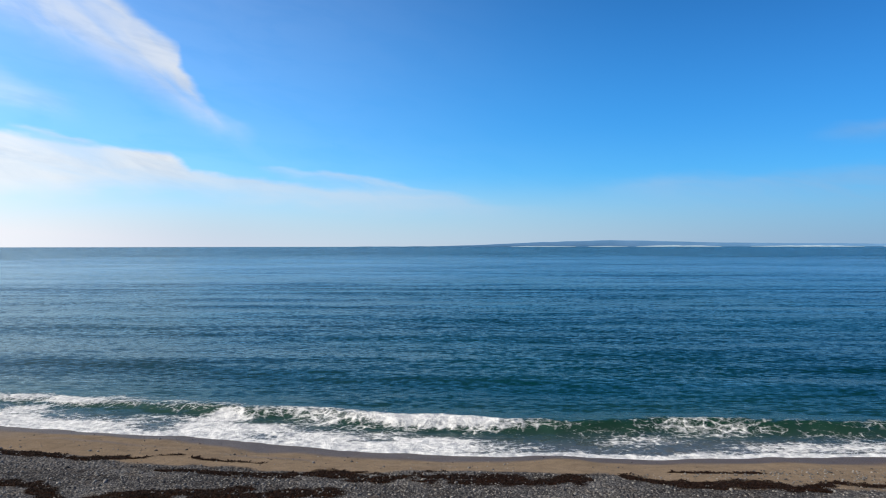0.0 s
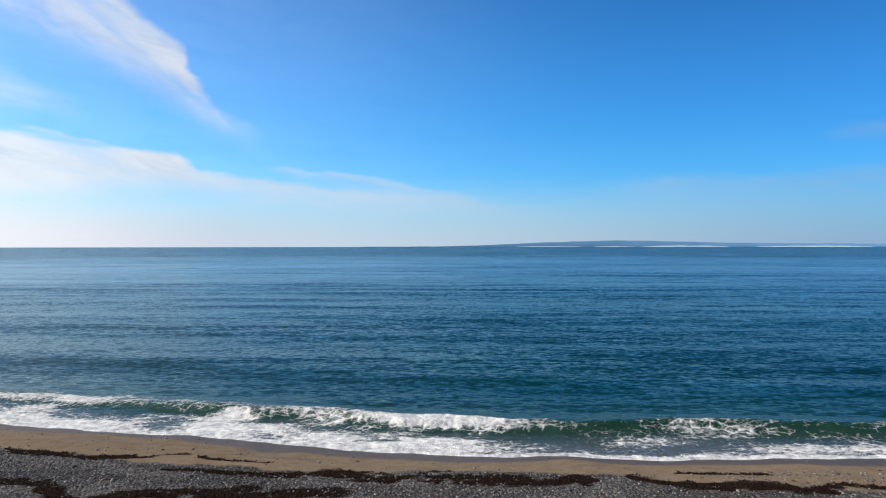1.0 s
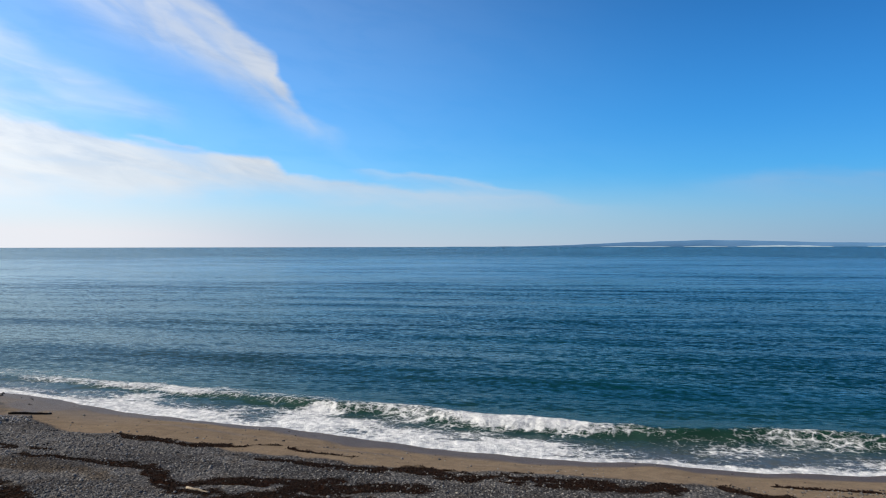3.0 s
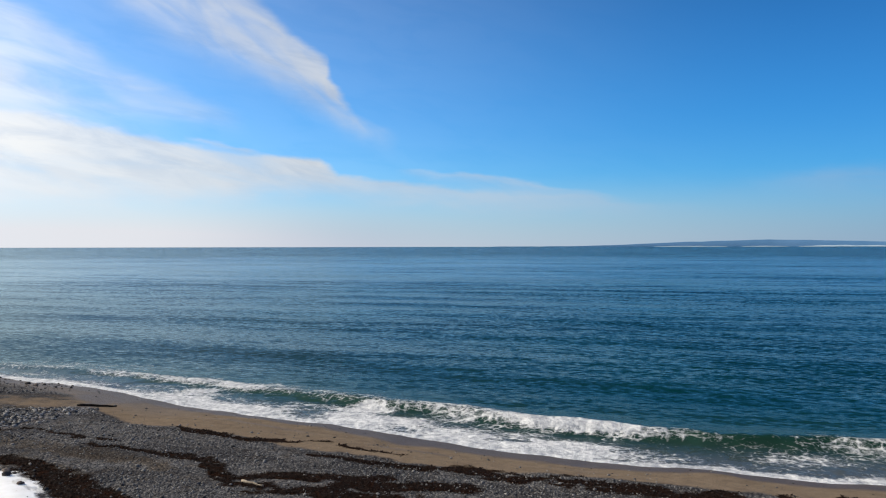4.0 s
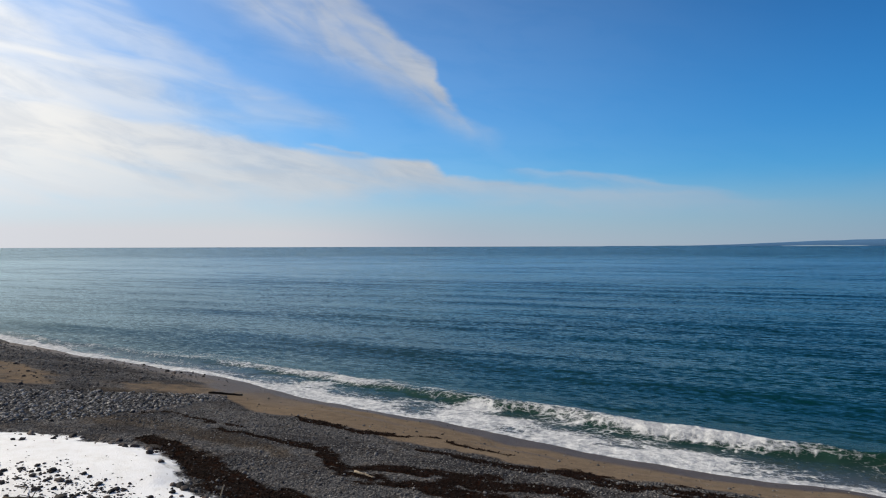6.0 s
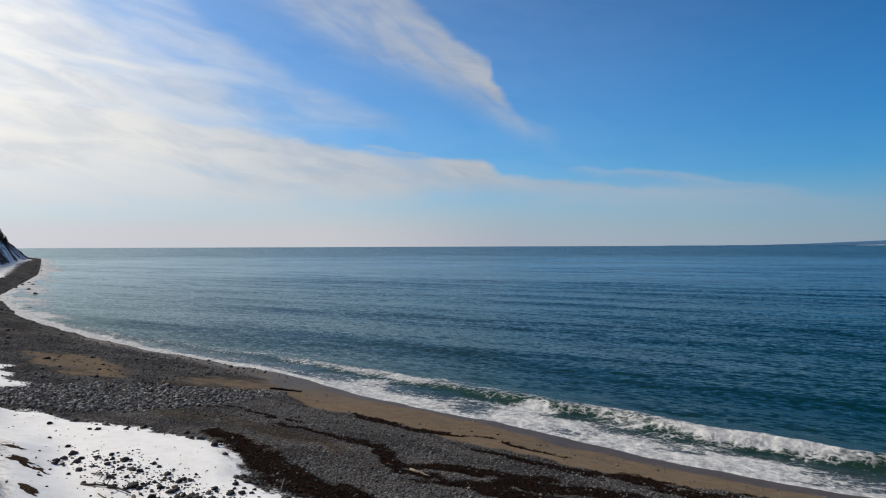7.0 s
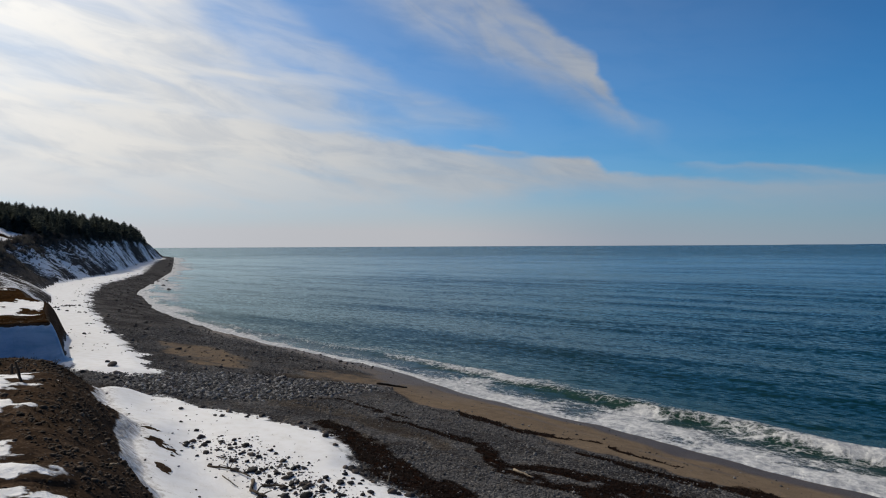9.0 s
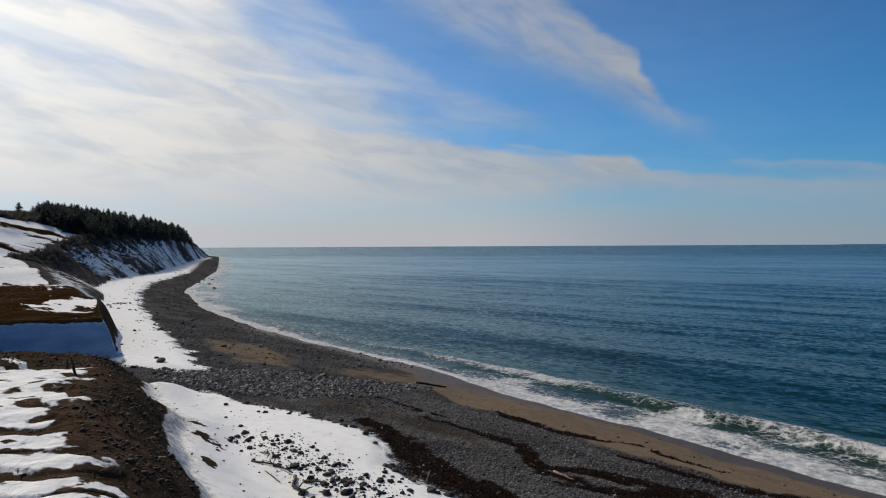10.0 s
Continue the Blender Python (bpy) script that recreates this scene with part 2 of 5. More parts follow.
# seaweed left by the tide: from, to, half width
WRACK_EDGE = [((-27.2, 38.6), (-26.4, 38.4), 0.2), ((-25.9, 38.0), (-23.3, 36.7), 0.5), ((-22.3, 36.4), (-19.3, 37.0), 0.42), ((-18.6, 36.9), (-17.9, 37.2), 0.25),
              ((-17.2, 37.8), (-16.1, 38.3), 0.25), ((-14.8, 37.4), (-11.0, 36.6), 0.2)]
WRACK_MID = [((-37.6, 33.6), (-36.3, 35.2), 0.3), ((-36.3, 35.2), (-31.4, 34.0), 0.22), ((-31.4, 33.7), (-28.4, 33.9), 0.25), ((-29.2, 32.8), (-24.0, 31.9), 0.2),
             ((-24.0, 31.9), (-20.9, 31.6), 0.36), ((-20.9, 31.6), (-17.9, 29.5), 0.55), ((-17.9, 29.5), (-13.5, 30.6), 0.55), ((-13.5, 30.8), (-9.9, 31.6), 0.6)]
WRACK_SEA = [((-16.0, 34.6), (-11.4, 34.1), 0.28), ((-11.4, 34.1), (-8.4, 34.2), 0.42), ((-8.4, 34.2), (-6.3, 34.8), 0.6), ((-6.3, 34.8), (-3.3, 33.8), 0.85), ((-3.3, 33.8), (-0.8, 34.3), 0.8),
             ((-0.8, 34.3), (3.6, 33.5), 0.95), ((3.6, 33.5), (7.3, 33.7), 0.65), ((10.2, 34.2), (11.7, 33.3), 0.5), ((11.7, 33.3), (14.3, 32.6), 0.55), ((14.3, 32.6), (17.2, 33.0), 0.6),
             ((17.8, 32.2), (23.5, 32.8), 0.6), ((13.0, 35.6), (18.0, 35.2), 0.2)]
WRACK_LAND = [((-17.0, 28.2), (-14.2, 28.2), 0.6), ((-14.2, 28.2), (-11.7, 29.4), 0.8), ((-11.7, 30.0), (-6.0, 31.2), 0.9), ((-12.5, 28.4), (2.0, 27.0), 1.2),
              ((-31.4, 28.6), (-26.4, 26.8), 0.6), ((-26.4, 26.8), (-22.0, 24.8), 0.95), ((-22.0, 24.8), (-18.7, 23.8), 1.0), ((-18.7, 23.8), (-12.0, 20.4), 1.2)]
WRACK = WRACK_EDGE + WRACK_MID + WRACK_SEA + WRACK_LAND
# sand lying behind the stream mouth, silt washed over the shingle
SAND_FAR = [(-77, 42.5), (-69, 44.8), (-55, 41), (-53, 38), (-58, 35.8), (-67.5, 37.6)]
SAND_MOUTH = [(-51, 41.5), (-46, 45.5), (-39, 47), (-37.6, 43), (-41, 39.5), (-46.4, 38.2)]
SILT = [((-41.5, 31.0), (-33, 31.6), 1.3), ((-33, 31.8), (-25, 30.6), 0.9), ((-27, 31.2), (-22, 30.0), 0.7), ((-31, 29.0), (-26, 27.2), 0.8), ((-48, 38.0), (-40, 40.5), 0.8)]
# snow drifts lying on the bluff: from, to, half width
DRIFTS = [((-39.0, 12.0), (-50, 3), 2.7), ((-34.9, 10.0), (-44, 2), 2.0), ((-30.2, 8.7), (-38.5, 1), 2.1), ((-27.4, 7.6), (-35, 1), 1.0), ((-25.8, 7.9), (-29, 4), 0.5),
          ((-22.9, 7.6), (-28, 1.5), 0.95), ((-20.5, 7.6), (-25, 2.5), 0.68), ((-17.8, 7.3), (-22, 2), 0.72), ((-16.8, 6.6), (-19.5, 2), 0.4)]
# bare earth showing through the snow bank
BARE = [((-33.3, 17.9), (-30.6, 17.7), 0.35), ((-28.8, 15.9), (-27.7, 15.6), 0.3), ((-35.5, 18.6), (-34.6, 18.9), 0.2)]


def capsules(rows, X, Y):
    """1 on the lines, 0.5 at their half width."""
    out = np.zeros_like(X)
    for (ax, ay), (bx, by), r in rows:
        t = np.clip(((X - ax) * (bx - ax) + (Y - ay) * (by - ay)) / ((bx - ax) ** 2 + (by - ay) ** 2), 0, 1)
        out = np.maximum(out, np.clip(1 - 0.5 * np.hypot(X - ax - t * (bx - ax), Y - ay - t * (by - ay)) / r, 0, 1))
    return out


def drifts(X, Y):
    U, V = X + 1.8 * fbm(X / 2.2 + 7, Y / 2.2, 4), Y + 1.5 * fbm(X / 1.8, Y / 1.8 + 4, 4)
    return capsules(DRIFTS, U, V)


def wrack_lines(X, Y):
    """1 in the middle of the seaweed lines, 0.5 about their edge."""
    U = X + 1.1 * fbm(X / 2.2, Y / 2.2, 4)
    V = Y + 1.6 * fbm(X / 2.6 + 9, Y / 1.8 + 5, 4)
    out = capsules(WRACK, U, V)
    return out * (0.96 + 1.0 * fbm(X / 3.2 + 3, Y / 1.3, 4) + 1.2 * fbm(X / 0.8 + 7, Y / 0.4, 3))


def terrain(X, Y):
    """Height of the ground and the masks of what covers it."""
    X, Y = np.asarray(X, float), np.asarray(Y, float)
    d = sdist(LAND, X, Y)[0]
    dd = d + shore_shift(X, Y) * smooth(400, 100, np.hypot(X, Y))
    z = np.interp(dd, [-400, -60, -20, -6, 0, 7, 12, 16, 26, 60], [-14, -6, -2.6, -0.9, 0.02, 1.3, 1.75, 2.0, 2.5, 2.9])
    z = z + 0.10 * fbm(X / 5, Y / 5, 3) * smooth(2, 8, dd) + 0.35 * fbm(X / 14, Y / 14, 2) * smooth(8, 20, dd)
    b1, w1, h1 = sdist(BLUFF, X, Y, (2, 3))
    b2, w2, h2 = sdist(HEAD, X, Y, (2, 3))
    b1 = b1 + 1.6 * fbm(X / 6, Y / 6, 3)
    far = smooth(60, 200, np.hypot(X, Y))
    b2 = b2 + (0.5 + 9 * far) * fbm(X / (5 + 14 * far), Y / (5 + 14 * far), 3)
    r1, r2 = np.clip(b1 / w1, 0, 1), np.clip(b2 / w2, 0, 1)
    s1, s2 = np.sin(np.clip(r1 / 0.78, 0, 1) * np.pi / 2) ** 1.3, np.sin(r2 * np.pi / 2) ** 1.15
    rise1 = np.clip(0.02 * (b1 - w1), 0, 3)
    rise2 = np.clip(0.30 * (b2 - w2) * smooth(100, 260, np.hypot(X, Y)), 0, 8)
    top1 = h1 + rise1 + 0.6 * fbm(X / 7, Y / 7, 4) + 0.16 * fbm(X / 1.3, Y / 1.3, 3)
    top2 = h2 + rise2 + (0.5 + 3 * far) * fbm(X / 16, Y / 16, 4) + 0.45 * fbm(X / 2.2, Y / 2.2, 3) * (1 - far)
    z = z + 0.9 * smooth(-3.6, 0.3, b1) * smooth(-4, -14, X) * smooth(-60, -48, X)
    z = np.where(b1 > 0, z + (top1 - z) * s1, z)
    z = np.where(b2 > 0, z + (top2 - z) * s2, z)
    gul = smooth(0.1, 0.5, r2) * smooth(1.0, 0.7, r2) * far
    z = z - 1.5 * gul * np.abs(fbm(X / 17 + 9, Y / 17, 3)) * 2 + 1.2 * gul * fbm(X / 5, Y / 5, 3)
    # snow
    sn = np.maximum(sdist(SNOW_NEAR, X, Y)[0], sdist(SNOW_FAR, X, Y)[0])
    z = z + 0.25 * smooth(-0.3, 1.5, sn)
    z = z + 0.10 * smooth(0.45, 0.6, drifts(X, Y))
    return z, d, dd, b1, r1, b2, r2, sn


def land_z(x, y):
    return float(terrain([x], [y])[0][0])

# ------------------------------------------------------------------ materials


def material(name):
    m = bpy.data.materials.new(name)
    m.use_nodes = True
    return m, Nodes(m.node_tree)


def finish(n, color, rough, height=None, strength=0.5, dist=0.05, metal=0.0, spec=0.5):
    ins = {"Base Color": color, "Roughness": rough, "Metallic": metal, "Specular IOR Level": spec}
    if height is not None:
        ins["Normal"] = n.add("ShaderNodeBump", {"Strength": strength, "Distance": dist, "Height": height}).outputs[0]
    b = n.add("ShaderNodeBsdfPrincipled", ins)
    n.add("ShaderNodeOutputMaterial", {0: b.outputs[0]})
    return b


def coords(n):
    return n.add("ShaderNodeTexCoord").outputs["Object"]


def ground_material():
    m, n = material("beach and bluff")
    p = coords(n)
    big, mid, fine = n.noise(p, 0.15, 5), n.noise(p, 1.1, 6, 0.6), n.noise(p, 9.0, 5, 0.65)
    stone = n.voronoi(p, 6.5)
    cell = n.add("ShaderNodeSeparateColor", {0: stone.outputs["Color"]}).outputs[0]
    grit = n.voronoi(p, 16.0)
    grit_c = n.add("ShaderNodeSeparateColor", {0: grit.outputs["Color"]}).outputs[0]
    # shingle: grey stones, each its own tone
    shingle = n.ramp(n.math("MULTIPLY_ADD", cell, 0.55, n.math("MULTIPLY", grit_c, 0.45)),
                     [(0.0, (0.034, 0.034, 0.037, 1)), (0.4, (0.074, 0.074, 0.079, 1)), (0.75, (0.125, 0.124, 0.128, 1)), (0.93, (0.19, 0.185, 0.18, 1)), (1.0, (0.34, 0.325, 0.305, 1))], "LINEAR")
    shingle = n.mix(n.step(n.noise(n.scaled(p, (0.5, 1.3, 1.0)), 0.3, 5), 0.42, 0.6, 0.0, 0.85), shingle, n.mix(1.0, shingle, (0.5, 0.5, 0.52, 1), "MULTIPLY"))
    shingle = n.mix(n.step(mid, 0.42, 0.7), shingle, n.mix(1.0, shingle, (0.84, 0.77, 0.70, 1), "MULTIPLY"))
    sand = n.ramp(n.math("MULTIPLY_ADD", fine, 0.5, n.math("MULTIPLY", mid, 0.5)), [(0.25, (0.110, 0.083, 0.060, 1)), (0.75, (0.205, 0.158, 0.115, 1))])
    sand = n.mix(n.step(grit_c, 0.90, 0.93, 0.0, 0.6), sand, (0.09, 0.085, 0.08, 1))
    wet = n.mix(1.0, sand, (0.40, 0.36, 0.34, 1), "MULTIPLY")
    weed = n.ramp(n.noise(p, 4.0, 6, 0.7), [(0.3, (0.006, 0.004, 0.003, 1)), (0.55, (0.019, 0.010, 0.007, 1)), (0.75, (0.048, 0.023, 0.015, 1))])
    earth = n.ramp(n.math("MULTIPLY_ADD", mid, 0.6, n.math("MULTIPLY", fine, 0.4)), [(0.3, (0.017, 0.012, 0.0085, 1)), (0.5, (0.052, 0.035, 0.024, 1)), (0.72, (0.140, 0.097, 0.068, 1))])
    earth = n.mix(n.step(grit_c, 0.94, 0.96, 0.0, 0.6), earth, (0.13, 0.105, 0.085, 1))
    grass = n.ramp(n.math("ADD", n.math("MULTIPLY", n.noise(n.scaled(p, (1.0, 1.0, 0.4)), 2.6, 7, 0.7), 0.5), n.math("MULTIPLY", n.noise(n.scaled(p, (1.0, 0.5, 1.0)), 0.22, 6, 0.7), 0.5)), [(0.36, (0.009, 0.005, 0.0026, 1)), (0.52, (0.032, 0.0165, 0.007, 1)), (0.68, (0.085, 0.048, 0.020, 1))])
    snow = n.mix(n.step(mid, 0.35, 0.75), (0.88, 0.89, 0.91, 1), (0.80, 0.80, 0.80, 1))
    snow = n.mix(n.step(n.math("MULTIPLY", fine, mid), 0.36, 0.42, 0.0, 0.45), snow, (0.45, 0.41, 0.37, 1))

    def worn(name, wob, width=0.12):
        edge = n.math("ADD", n.attr(name), n.math("MULTIPLY", n.math("SUBTRACT", wob, 0.5), 0.9))
        return n.step(edge, 0.5 - width, 0.5 + width)

    f_sand, f_weed, f_earth = worn("sand", n.noise(p, 0.9, 6, 0.7), 0.2), worn("weed", n.noise(n.scaled(p, (0.5, 1.3, 1.0)), 1.5, 9, 0.8), 0.11), worn("earth", mid)
    f_grass, f_wet = worn("grass", mid), n.attr("wet")
    drift = n.math("ADD", n.math("MULTIPLY", n.noise(p, 1.3, 8, 0.7), 0.55), n.math("MULTIPLY", n.noise(n.scaled(p, (0.5, 1.0, 1.0)), 0.4, 5, 0.6), 0.45))
    # runnels down the headland
    sp = n.add("ShaderNodeSeparateXYZ", {0: p})
    run = n.math("ADD", n.math("MULTIPLY", sp.outputs[0], -0.85), n.math("MULTIPLY", sp.outputs[1], 0.52))
    out = n.math("ADD", n.math("MULTIPLY", sp.outputs[0], 0.52), n.math("MULTIPLY", sp.outputs[1], 0.85))
    run = n.math("SUBTRACT", run, n.math("MULTIPLY", out, 0.75))
    run = n.math("ADD", run, n.math("MULTIPLY", n.noise(p, 0.12, 3), 9.0))
    runnel = n.noise(n.xyz(n.math("MULTIPLY", run, 0.62), n.math("MULTIPLY", out, 0.12)), 1.0, 6, 0.75)
    wob = n.add("ShaderNodeMix", {0: n.attr("face"), 2: drift, 3: n.math("ADD", n.math("ADD", n.math("MULTIPLY", runnel, 1.7), n.math("MULTIPLY", drift, 1.0)), -0.87)}).outputs[0]
    f_snow = worn("snow", wob, 0.05)
    heath = n.ramp(n.noise(p, 0.6, 6, 0.7), [(0.3, (0.036, 0.035, 0.034, 1)), (0.55, (0.085, 0.079, 0.073, 1)), (0.75, (0.165, 0.145, 0.125, 1))])
    earth = n.mix(n.math("MULTIPLY", n.attr("face"), 0.85), earth, heath)
    # the gully bank's shade, put into its snow as a blue base colour
    shade_blue = n.ramp(n.noise(n.scaled(p, (0.5, 0.5, 2.0)), 0.5, 5, 0.6, 0.6), [(0.3, (0.22, 0.38, 0.56, 1)), (0.6, (0.34, 0.50, 0.67, 1)), (0.75, (0.60, 0.70, 0.80, 1))])
    snow = n.mix(n.attr("shade_blue"), snow, shade_blue)
    snow = n.mix(n.step(n.math("ADD", n.attr("dirt"), n.math("MULTIPLY", n.math("SUBTRACT", n.noise(n.scaled(p, (1.0, 2.2, 1.0)), 1.6, 8, 0.75), 0.5), 1.6)), 0.35, 0.85, 0.0, 0.75), snow, (0.20, 0.165, 0.135, 1))
    shingle = n.mix(n.step(n.math("ADD", n.attr("silt"), n.math("MULTIPLY", n.math("SUBTRACT", mid, 0.5), 0.8)), 0.3, 0.75, 0.0, 0.6), shingle, n.mix(0.45, n.mix(1.0, shingle, (0.88, 0.72, 0.54, 1), "MULTIPLY"), (0.056, 0.045, 0.034, 1)))
    c = n.mix(f_sand, shingle, sand)
    c = n.mix(f_wet, c, wet)
    c = n.mix(f_weed, c, weed)
    c = n.mix(f_earth, c, earth)
    c = n.mix(f_grass, c, grass)
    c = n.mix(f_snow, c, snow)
    rough = n.add("ShaderNodeMix", {0: f_wet, 2: 0.85, 3: 0.5}).outputs[0]
    pebble = n.math("SUBTRACT", 1.0, n.math("ADD", n.math("MULTIPLY", stone.outputs[0], 1.0), n.math("MULTIPLY", grit.outputs[0], 0.4)))
    soft = n.math("MULTIPLY", fine, 0.35)
    h = n.add("ShaderNodeMix", {0: n.math("MAXIMUM", n.math("MAXIMUM", f_sand, n.math("MAXIMUM", f_wet, f_earth)), f_snow), 2: pebble, 3: soft}).outputs[0]
    h = n.math("ADD", h, n.math("MULTIPLY", n.math("MAXIMUM", f_earth, n.math("MAXIMUM", f_weed, f_grass)), n.math("MULTIPLY", mid, 2.0)))
    h = n.math("ADD", h, n.math("MULTIPLY", f_snow, 0.8))
    finish(n, c, rough, h, 0.9, 0.12, spec=n.add("ShaderNodeMix", {0: f_wet, 2: 0.0, 3: 0.3}).outputs[0])
    return m


SEA_GLOSS = (0.77, 0.925, 0.985, 1)
# stretch along the crests, scale, steepness, octaves
RIPPLES = ((0.30, 0.004, 0.16, 2.0), (0.22, 0.012, 0.22, 2.0), (0.12, 0.035, 0.30, 2.0), (0.12, 0.13, 0.40, 2.0), (0.32, 0.55, 0.40, 3.0), (0.55, 2.0, 1.0, 4.0))


def water_material():
    m, n = material("sea water")
    p = coords(n)
    gust = n.step(n.noise(n.scaled(p, (0.35, 1.0, 1.0)), 0.018, 5, 0.6, 0.3), 0.3, 0.7, 0.65, 1.25)
    lean = None
    for stretch, scale, slope, detail in RIPPLES:
        tex = n.add("ShaderNodeTexNoise", {"Vector": n.scaled(p, (stretch, 1.0, 1.0)), "Scale": scale, "Detail": detail, "Roughness": 0.6, "Distortion": 0.3}).outputs[1]
        tilt = n.scaled(n.add("ShaderNodeVectorMath", {0: tex, 1: (0.5, 0.5, 0.5)}, op="SUBTRACT").outputs[0], (slope * 0.45, slope, 0.0))
        lean = tilt if lean is None else n.add("ShaderNodeVectorMath", {0: lean, 1: tilt}, op="ADD").outputs[0]
    # rougher water offshore
    off = n.add("ShaderNodeVectorMath", {0: p}, op="LENGTH").outputs[1]
    gust = n.math("MULTIPLY", gust, n.step(off, 650.0, 1100.0, 1.0, 2.2))
    lean = n.add("ShaderNodeVectorMath", {0: lean, "Scale": gust}, op="SCALE").outputs[0]
    lean = n.add("ShaderNodeVectorMath", {0: lean, 1: n.add("ShaderNodeNewGeometry").outputs["Normal"]}, op="ADD").outputs[0]
    ripple = n.add("ShaderNodeVectorMath", {0: lean}, op="NORMALIZE").outputs[0]
    shallow, foam = n.attr("shallow"), n.attr("foam")
    deep = n.mix(n.step(n.noise(p, 0.02, 4), 0.35, 0.65), (0.0005, 0.0175, 0.020, 1), (0.0008, 0.024, 0.026, 1))
    col = n.mix(n.math("MULTIPLY", shallow, 0.9), deep, (0.009, 0.033, 0.020, 1))
    col = n.mix(n.attr("silt"), col, (0.065, 0.072, 0.075, 1))
    # lace of foam
    warp = n.add("ShaderNodeVectorMath", {0: p, 1: n.add("ShaderNodeVectorMath", {0: n.add("ShaderNodeTexNoise", {"Vector": p, "Scale": 0.8, "Detail": 4.0}).outputs[1], 1: (1.1, 1.1, 0)}, op="MULTIPLY").outputs[0]}, op="ADD").outputs[0]
    lace = n.voronoi(n.scaled(warp, (0.5, 1.0, 0.0)), 1.6, "DISTANCE_TO_EDGE").outputs[0]
    lace2 = n.voronoi(n.scaled(warp, (0.6, 1.0, 0.0)), 5.0, "DISTANCE_TO_EDGE").outputs[0]
    web = n.math("MAXIMUM", n.step(lace, 0.0, 0.16, 1.0, 0.0), n.step(lace2, 0.0, 0.12, 0.7, 0.0))
    grain = n.noise(p, 2.2, 7, 0.7)
    cover = n.math("ADD", n.math("MULTIPLY", foam, 1.25), n.math("ADD", n.math("MULTIPLY", web, 0.32), n.math("MULTIPLY", n.math("SUBTRACT", grain, 0.5), 1.15)))
    cover = n.math("ADD", cover, n.math("MULTIPLY", n.math("SUBTRACT", n.noise(n.scaled(p, (0.6, 1.0, 1.0)), 0.35, 4, 0.6), 0.5), 0.8))
    f = n.math("MULTIPLY", n.step(cover, 0.54, 1.02), n.step(foam, 0.02, 0.15))
    wh = n.mix(n.step(n.math("ADD", n.math("MULTIPLY", grain, 0.6), n.math("MULTIPLY", n.noise(p, 0.9, 5, 0.6), 0.4)), 0.36, 0.64), (0.30, 0.32, 0.36, 1), (0.72, 0.73, 0.74, 1))
    bmp = n.add("ShaderNodeBump", {"Strength": 0.8, "Distance": 0.25, "Height": n.math("MULTIPLY", f, grain)}).outputs[0]
    body = n.add("ShaderNodeBsdfDiffuse", {"Color": col})
    gloss = n.add("ShaderNodeBsdfGlossy", {"Color": SEA_GLOSS, "Roughness": 0.20, "Normal": ripple})
    rim = n.math("MULTIPLY", n.add("ShaderNodeFresnel", {"IOR": 1.333, "Normal": ripple}).outputs[0], n.step(off, 50.0, 420.0, 0.56, 0.80))
    sea = n.add("ShaderNodeMixShader", {0: rim, 1: body.outputs[0], 2: gloss.outputs[0]})
    froth = n.add("ShaderNodeBsdfDiffuse", {"Color": wh, "Normal": bmp})
    s = n.add("ShaderNodeMixShader", {0: f, 1: sea.outputs[0], 2: froth.outputs[0]})
    n.add("ShaderNodeOutputMaterial", {0: s.outputs[0]})
    return m


def stone_material(name, tones, scale=3.0):
    m, n = material(name)
    p = coords(n)
    rnd = n.add("ShaderNodeNewGeometry").outputs["Random Per Island"]
    own = n.add("ShaderNodeObjectInfo").outputs["Random"]
    k = n.math("FRACT", n.math("ADD", rnd, own))
    c = n.ramp(k, tones, "LINEAR")
    g = n.noise(p, scale * 4, 5, 0.65)
    c = n.mix(n.step(g, 0.35, 0.7, 0.0, 0.5), c, n.mix(1.0, c, (0.5, 0.48, 0.46, 1), "MULTIPLY"))
    finish(n, c, 0.85, g, 0.5, 0.03, spec=0.15)
    return m


def plain(name, dark, light, scale, rough=0.8, stretch=(1, 1, 1), strength=0.5, dist=0.02, detail=6):
    m, n = material(name)
    g = n.noise(n.scaled(coords(n), stretch), scale, detail, 0.65)
    own = n.add("ShaderNodeObjectInfo").outputs["Random"]
    c = n.ramp(n.math("ADD", n.math("MULTIPLY", g, 0.85), n.math("MULTIPLY", own, 0.15)), [(0.3, (*dark, 1)), (0.75, (*light, 1))])
    finish(n, c, rough, g, strength, dist, spec=0.08)
    return m


def leafy(name, dark, light, scale, thin):
    """Foliage that lets part of the light through."""
    m, n = material(name)
    g = n.noise(coords(n), scale, 6, 0.65)
    own = n.add("ShaderNodeObjectInfo").outputs["Random"]
    c = n.ramp(n.math("ADD", n.math("MULTIPLY", g, 0.75), n.math("MULTIPLY", own, 0.25)), [(0.3, (*dark, 1)), (0.75, (*light, 1))])
    a = n.add("ShaderNodeBsdfDiffuse", {"Color": c})
    b = n.add("ShaderNodeBsdfTranslucent", {"Color": c})
    n.add("ShaderNodeOutputMaterial", {0: n.add("ShaderNodeMixShader", {0: thin, 1: a.outputs[0], 2: b.outputs[0]}).outputs[0]})
    return m


